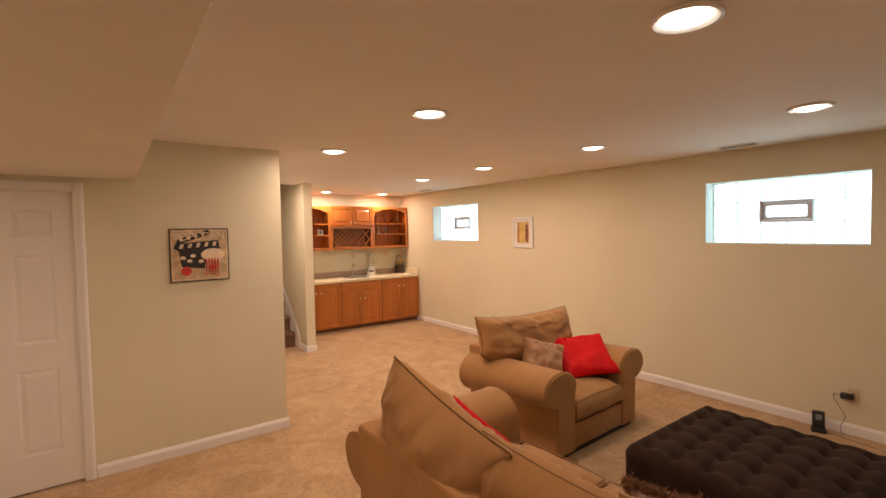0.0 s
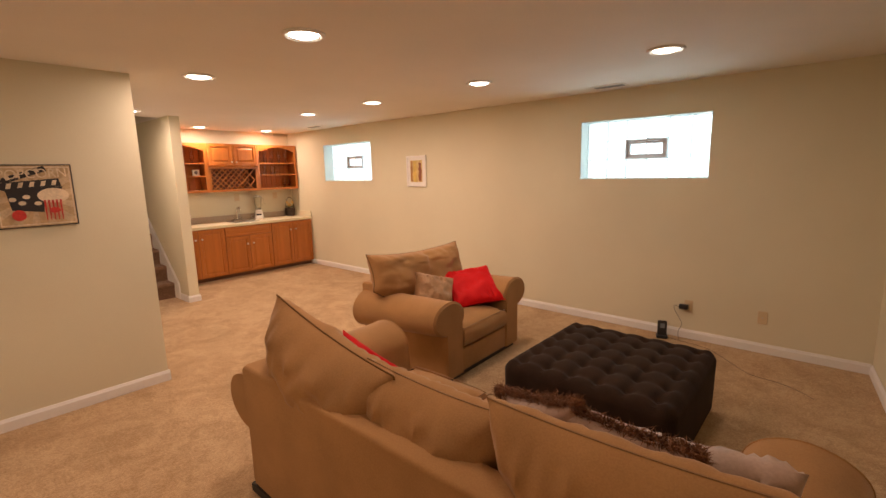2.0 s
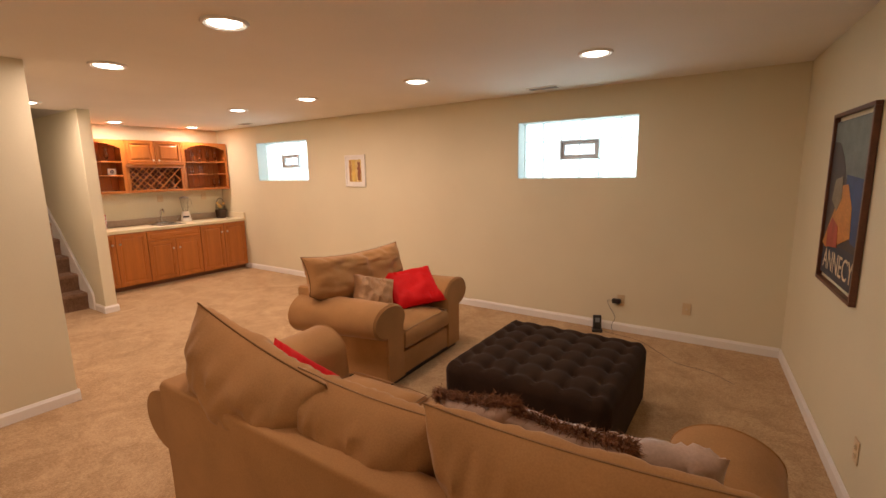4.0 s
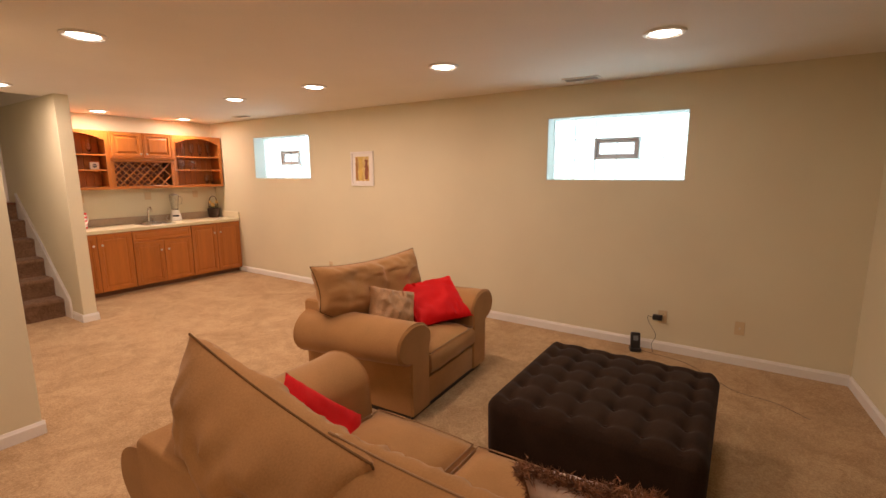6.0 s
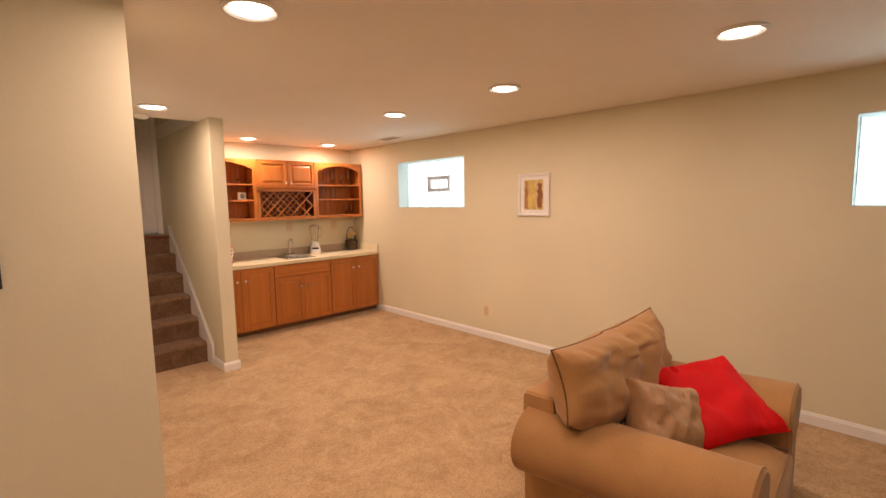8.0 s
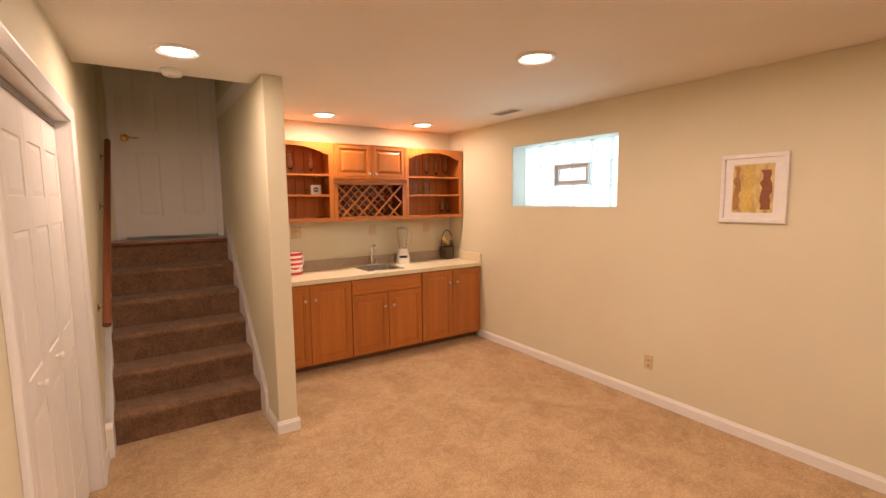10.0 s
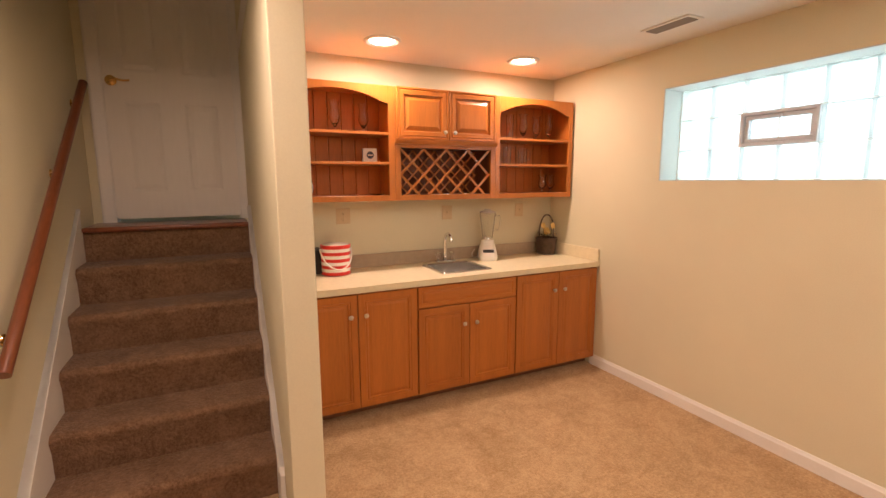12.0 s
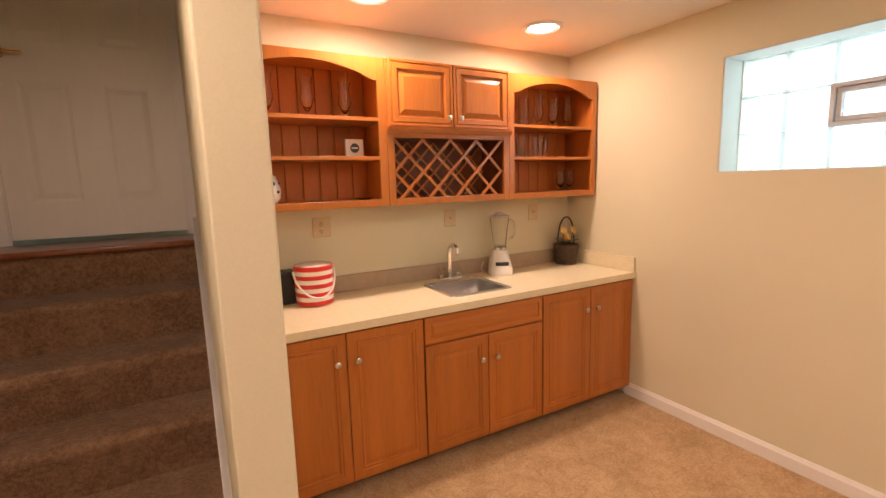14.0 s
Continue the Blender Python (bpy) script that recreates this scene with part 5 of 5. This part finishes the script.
flat(bm, [(-0.2, 0.12), (-0.06, 0.14), (-0.04, 0.02), (-0.12, -0.06), (-0.24, 0.0)], -0.0195)
part("castle_print", bm, paint("poster_stone", (0.24, 0.20, 0.13)), po)
bm = bmesh.new()
flat(bm, [(-0.18, -0.10), (-0.05, -0.14), (-0.02, -0.26), (-0.24, -0.28), (-0.26, -0.18)], -0.0195)
part("roof_print", bm, paint("poster_red", (0.36, 0.05, 0.025)), po)
lettering("ANNECY", 0.17, pose(0, -0.0135, -0.36), P_CREAM, po, 0.60)


# ---------------- things on the bar ----------------
bu = thing("ice_bucket", "red and white striped ice bucket with a white bail handle", "bucket", (2.745, 7.56, 0.8955))
R = lambda z: 0.106 - 0.006 * (1 - z / 0.22)
n = 9
for k in range(n):
    z0, z1 = 0.004 + 0.21 * k / n, 0.004 + 0.21 * (k + 1) / n
    part("stripe", lathe([(R(z0), z0), (R(z1), z1)] if 0 < k < n - 1 else ([(0, z0), (R(z0), z0), (R(z1), z1)] if k == 0 else [(R(z0), z0), (R(z1), z1), (R(z1) - 0.006, z1 + 0.003), (R(z1) - 0.012, z1)]), 36), STRIPE if k % 2 == 0 else STRIPEW, bu, "", True)
part("lid", lathe([(0.096, 0.208), (0.097, 0.216), (0.084, 0.222), (0.03, 0.224), (0, 0.224)], 36), plain("clear_lid", (0.75, 0.72, 0.68), 0.2), bu, "pale plastic lid", True)
part("handle", tube([(0.111 * math.cos(radians(a)), -0.082 * math.sin(radians(a)) - 0.035 * math.sin(radians(a)), 0.185 - 0.135 * math.sin(radians(a))) for a in range(0, 181, 10)], 0.0055, 8), WHITEPL, bu, "white bail handle", True)

sp = thing("speaker", "small black box-shaped speaker", "speaker", (2.60, 7.66, 0.8955))
part("cabinet", box((-0.06, -0.06, 0), (0.06, 0.06, 0.18), 0.006), BLACK, sp)
part("grille", box((-0.05, -0.063, 0.012), (0.05, -0.0605, 0.168)), SLOT, sp)

bl = thing("blender", "white countertop blender with a clear jar", "blender", (4.035, 7.60, 0.8955), turn=-25)
bm = bmesh.new()
rings = []
for z, hx, hy in ((0.0, 0.078, 0.086), (0.012, 0.082, 0.09), (0.05, 0.079, 0.086), (0.10, 0.068, 0.07), (0.145, 0.056, 0.054), (0.168, 0.052, 0.05)):
    ring = []
    for k in range(28):
        a = 2 * math.pi * k / 28
        ca, sa = math.cos(a), math.sin(a)
        p = 0.55
        ring.append(bm.verts.new((hx * math.copysign(abs(ca) ** p, ca), hy * math.copysign(abs(sa) ** p, sa) - (0.012 if z < 0.06 else 0), z)))
    rings.append(ring)
for a, b in zip(rings, rings[1:]):
    for k in range(28):
        bm.faces.new((a[k], a[(k + 1) % 28], b[(k + 1) % 28], b[k]))
bm.faces.new(rings[0])
bm.faces.new(rings[-1])
base = part("motor_base", bm, WHITEPL, bl, "", True)
bm = box((-0.045, -0.006, -0.013), (0.045, 0.006, 0.013), 0.004)
part("button_strip", bm, BLACK, base, "dark button strip", m=pose(0.0, -0.089, 0.082, -16, 0, 0))
part("collar", lathe([(0.05, 0.166), (0.053, 0.17), (0.05, 0.188), (0.044, 0.19)], 24), CHROME, bl, "chrome collar", True)
part("jar", lathe([(0.043, 0.19), (0.05, 0.25), (0.064, 0.36), (0.068, 0.395), (0.064, 0.395), (0.046, 0.25), (0.039, 0.195), (0, 0.194)], 24), GLASS, bl, "clear glass jar", True)
part("jar_lid", lathe([(0.069, 0.393), (0.07, 0.402), (0.05, 0.41), (0.03, 0.412), (0.028, 0.425), (0, 0.426)], 24), plain("smoky_lid", (0.55, 0.53, 0.50), 0.25), bl, "grey lid", True)
part("jar_handle", tube(smooth_path([(0.06, 0, 0.37), (0.10, 0, 0.36), (0.102, 0, 0.27), (0.05, 0, 0.235)], 6), 0.007, 8), GLASS, bl, "", True)
part("cord", tube(smooth_path([(-0.07, 0.05, 0.02), (-0.11, 0.04, 0.01), (-0.13, 0.0, 0.05), (-0.10, 0.08, 0.075), (-0.13, 0.11, 0.01)], 6), 0.003, 6), WHITEPL, bl, "", True)

ba = thing("flower_basket", "dark wicker basket with yellow silk flowers and a hoop handle", "basket", (4.67, 7.615, 0.8955))
rng = random.Random(4)
bm = bmesh.new()
for k in range(12):
    z = 0.006 + 0.0125 * k
    r = 0.074 + 0.016 * (k / 11)
    add_tube(bm, [(r * math.cos(a * math.pi / 14) + 0.0025 * math.cos(a * math.pi / 2 + k * math.pi), r * math.sin(a * math.pi / 14), z) for a in range(28)], 0.0068, 6, True)
part("weave", bm, BASKETM, ba, "", True)
part("liner", lathe([(0, 0.002), (0.068, 0.002), (0.082, 0.13), (0, 0.135)], 20), DARKFOOT, ba)
part("hoop_handle", tube([(0.082 * math.cos(radians(a)), 0, 0.15 + 0.205 * math.sin(radians(a)) ** 0.8) for a in range(0, 181, 9)], 0.006, 8), BASKETM, ba, "", True)
for k in range(8):
    a, rr2 = rng.uniform(0, 6.28), rng.uniform(0.02, 0.07)
    fl = Vector((rr2 * math.cos(a) * 1.2 - 0.035, -0.03 + 0.5 * rr2 * math.sin(a), rng.uniform(0.18, 0.28)))
    stem = part("flower_stem", tube([(fl.x * 0.5, fl.y * 0.5, 0.15), (fl.x * 0.8, fl.y * 0.8, (0.15 + fl.z) / 2), fl], 0.002, 5), LEAF, ba)
    bm = bmesh.new()
    for q in range(7):
        t = 2 * math.pi * q / 7
        o = Vector((math.cos(t), 0.3 * math.sin(t) - 0.25, math.sin(t)))
        s = Vector((-math.sin(t), 0.3 * math.cos(t), math.cos(t)))
        pts = [fl, fl + o * 0.016 + s * 0.010, fl + o * 0.030, fl + o * 0.016 - s * 0.010]
        add_extrude(bm, pts, (0, 0.0012, 0))
    part("petals", bm, PETAL, stem, "yellow silk petals")
bm = bmesh.new()
for k in range(16):
    a = rng.uniform(0, 6.28)
    o = Vector((math.cos(a), math.sin(a), rng.uniform(-0.1, 0.7)))
    s = Vector((-math.sin(a), math.cos(a), 0))
    b0 = Vector((0.04 * math.cos(a), 0.04 * math.sin(a), rng.uniform(0.155, 0.2)))
    add_extrude(bm, [b0, b0 + o * 0.025 + s * 0.01, b0 + o * 0.055, b0 + o * 0.025 - s * 0.01], (0, 0, 0.001))
part("foliage", bm, LEAF, ba, "dark dry leaves")

# glasses on the shelves
S1, S2, S3 = 1.8935, 1.6885, UZ0 + 0.038


def goblet(x, y, z, h, tulip=True):
    t = thing("stem_glass", "clear tall footed bar glass on a cabinet shelf", "glass", (x, y, z), group="shelf glasses")
    s = h / 0.2
    outer = [(0, 0.0), (0.032, 0.0), (0.032, 0.004), (0.009, 0.012), (0.006, 0.03), (0.022, 0.052), (0.036, 0.09), (0.031, 0.13), (0.027, 0.16), (0.036, 0.2)]
    inner = [(0.034, 0.2), (0.0245, 0.16), (0.0285, 0.13), (0.0335, 0.091), (0.019, 0.058), (0, 0.046)]
    part("bowl", lathe([(r, q * s) for r, q in outer + inner], 20), GLASS, t, "", True)
    return t


for x, h in ((2.575, 0.215), (2.78, 0.215), (2.985, 0.20)):
    goblet(x, 7.59, S1, h)
for x, h in ((4.37, 0.215), (4.505, 0.20), (4.64, 0.225)):
    goblet(x, 7.59, S1, h)
for x in (4.585, 4.675):
    goblet(x, 7.59, S3, 0.15)


def tumbler(x, y, z, r, h, handle=False, lean=0):
    t = thing("beer_mug" if handle else "tumbler", "clear glass beer mug with a handle" if handle else "clear straight tall glass on a shelf", "glass", (x, y, z), group="shelf glasses")
    part("glass_wall", lathe([(0, 0), (r * 0.85, 0), (r, h), (r - 0.003, h), (r * 0.85 - 0.003, 0.012), (0, 0.012)], 20), GLASS, t, "", True)
    if handle:
        part("handle", tube(smooth_path([(r * 0.95, 0, h * 0.85), (r + 0.03, 0, h * 0.8), (r + 0.032, 0, h * 0.35), (r * 0.88, 0, h * 0.2)], 6), 0.006, 8), GLASS, t, "", True)
    return t


tumbler(4.235, 7.59, S1, 0.032, 0.20)
tumbler(4.205, 7.58, S2, 0.035, 0.14)
tumbler(4.36, 7.58, S2, 0.042, 0.14, True)

cl = thing("photo_block", "small white square block with a round dark emblem", "ornament", (3.015, 7.56, S2))
part("block", box((-0.052, -0.012, 0), (0.052, 0.012, 0.098), 0.003), CERAMIC, cl)
part("emblem", lathe([(0, 0), (0.026, 0), (0.026, 0.001), (0, 0.001)], 20, (0, -0.0122, 0.05), Matrix.Rotation(radians(90), 4, "X")), plain("slate_blue_print", (0.05, 0.07, 0.12), 0.5), cl, "dark blue round emblem")
part("emblem_bar", box((-0.018, -0.0145, 0.046), (0.018, -0.0134, 0.054)), CERAMIC, cl)

ja = thing("ceramic_jar", "white ceramic jar with black spots on a shelf", "jar", (2.545, 7.53, S3))
part("body", lathe([(0, 0), (0.035, 0), (0.055, 0.03), (0.058, 0.07), (0.048, 0.11), (0.036, 0.13), (0.036, 0.14), (0, 0.145)], 24), CERAMIC, ja, "", True)
for a, z in ((-20, 0.10), (-50, 0.06), (-75, 0.10), (-10, 0.04), (-100, 0.05)):
    o = Vector((math.cos(radians(a)), math.sin(radians(a)), 0))
    part("spot", lathe([(0, 0.002), (0.010, 0.001), (0.012, -0.004)], 10, o * (0.056 if z < 0.08 else 0.052) + Vector((0, 0, z)), o.to_track_quat("Z", "Y").to_matrix().to_4x4()), SLOT, ja, "", True)
di = thing("saucer", "flat clear glass dish on a shelf", "dish", (3.06, 7.56, S3))
part("dish", lathe([(0, 0.0), (0.03, 0.0), (0.055, 0.008), (0.056, 0.011), (0.03, 0.004), (0, 0.003)], 24), GLASS, di, "", True)
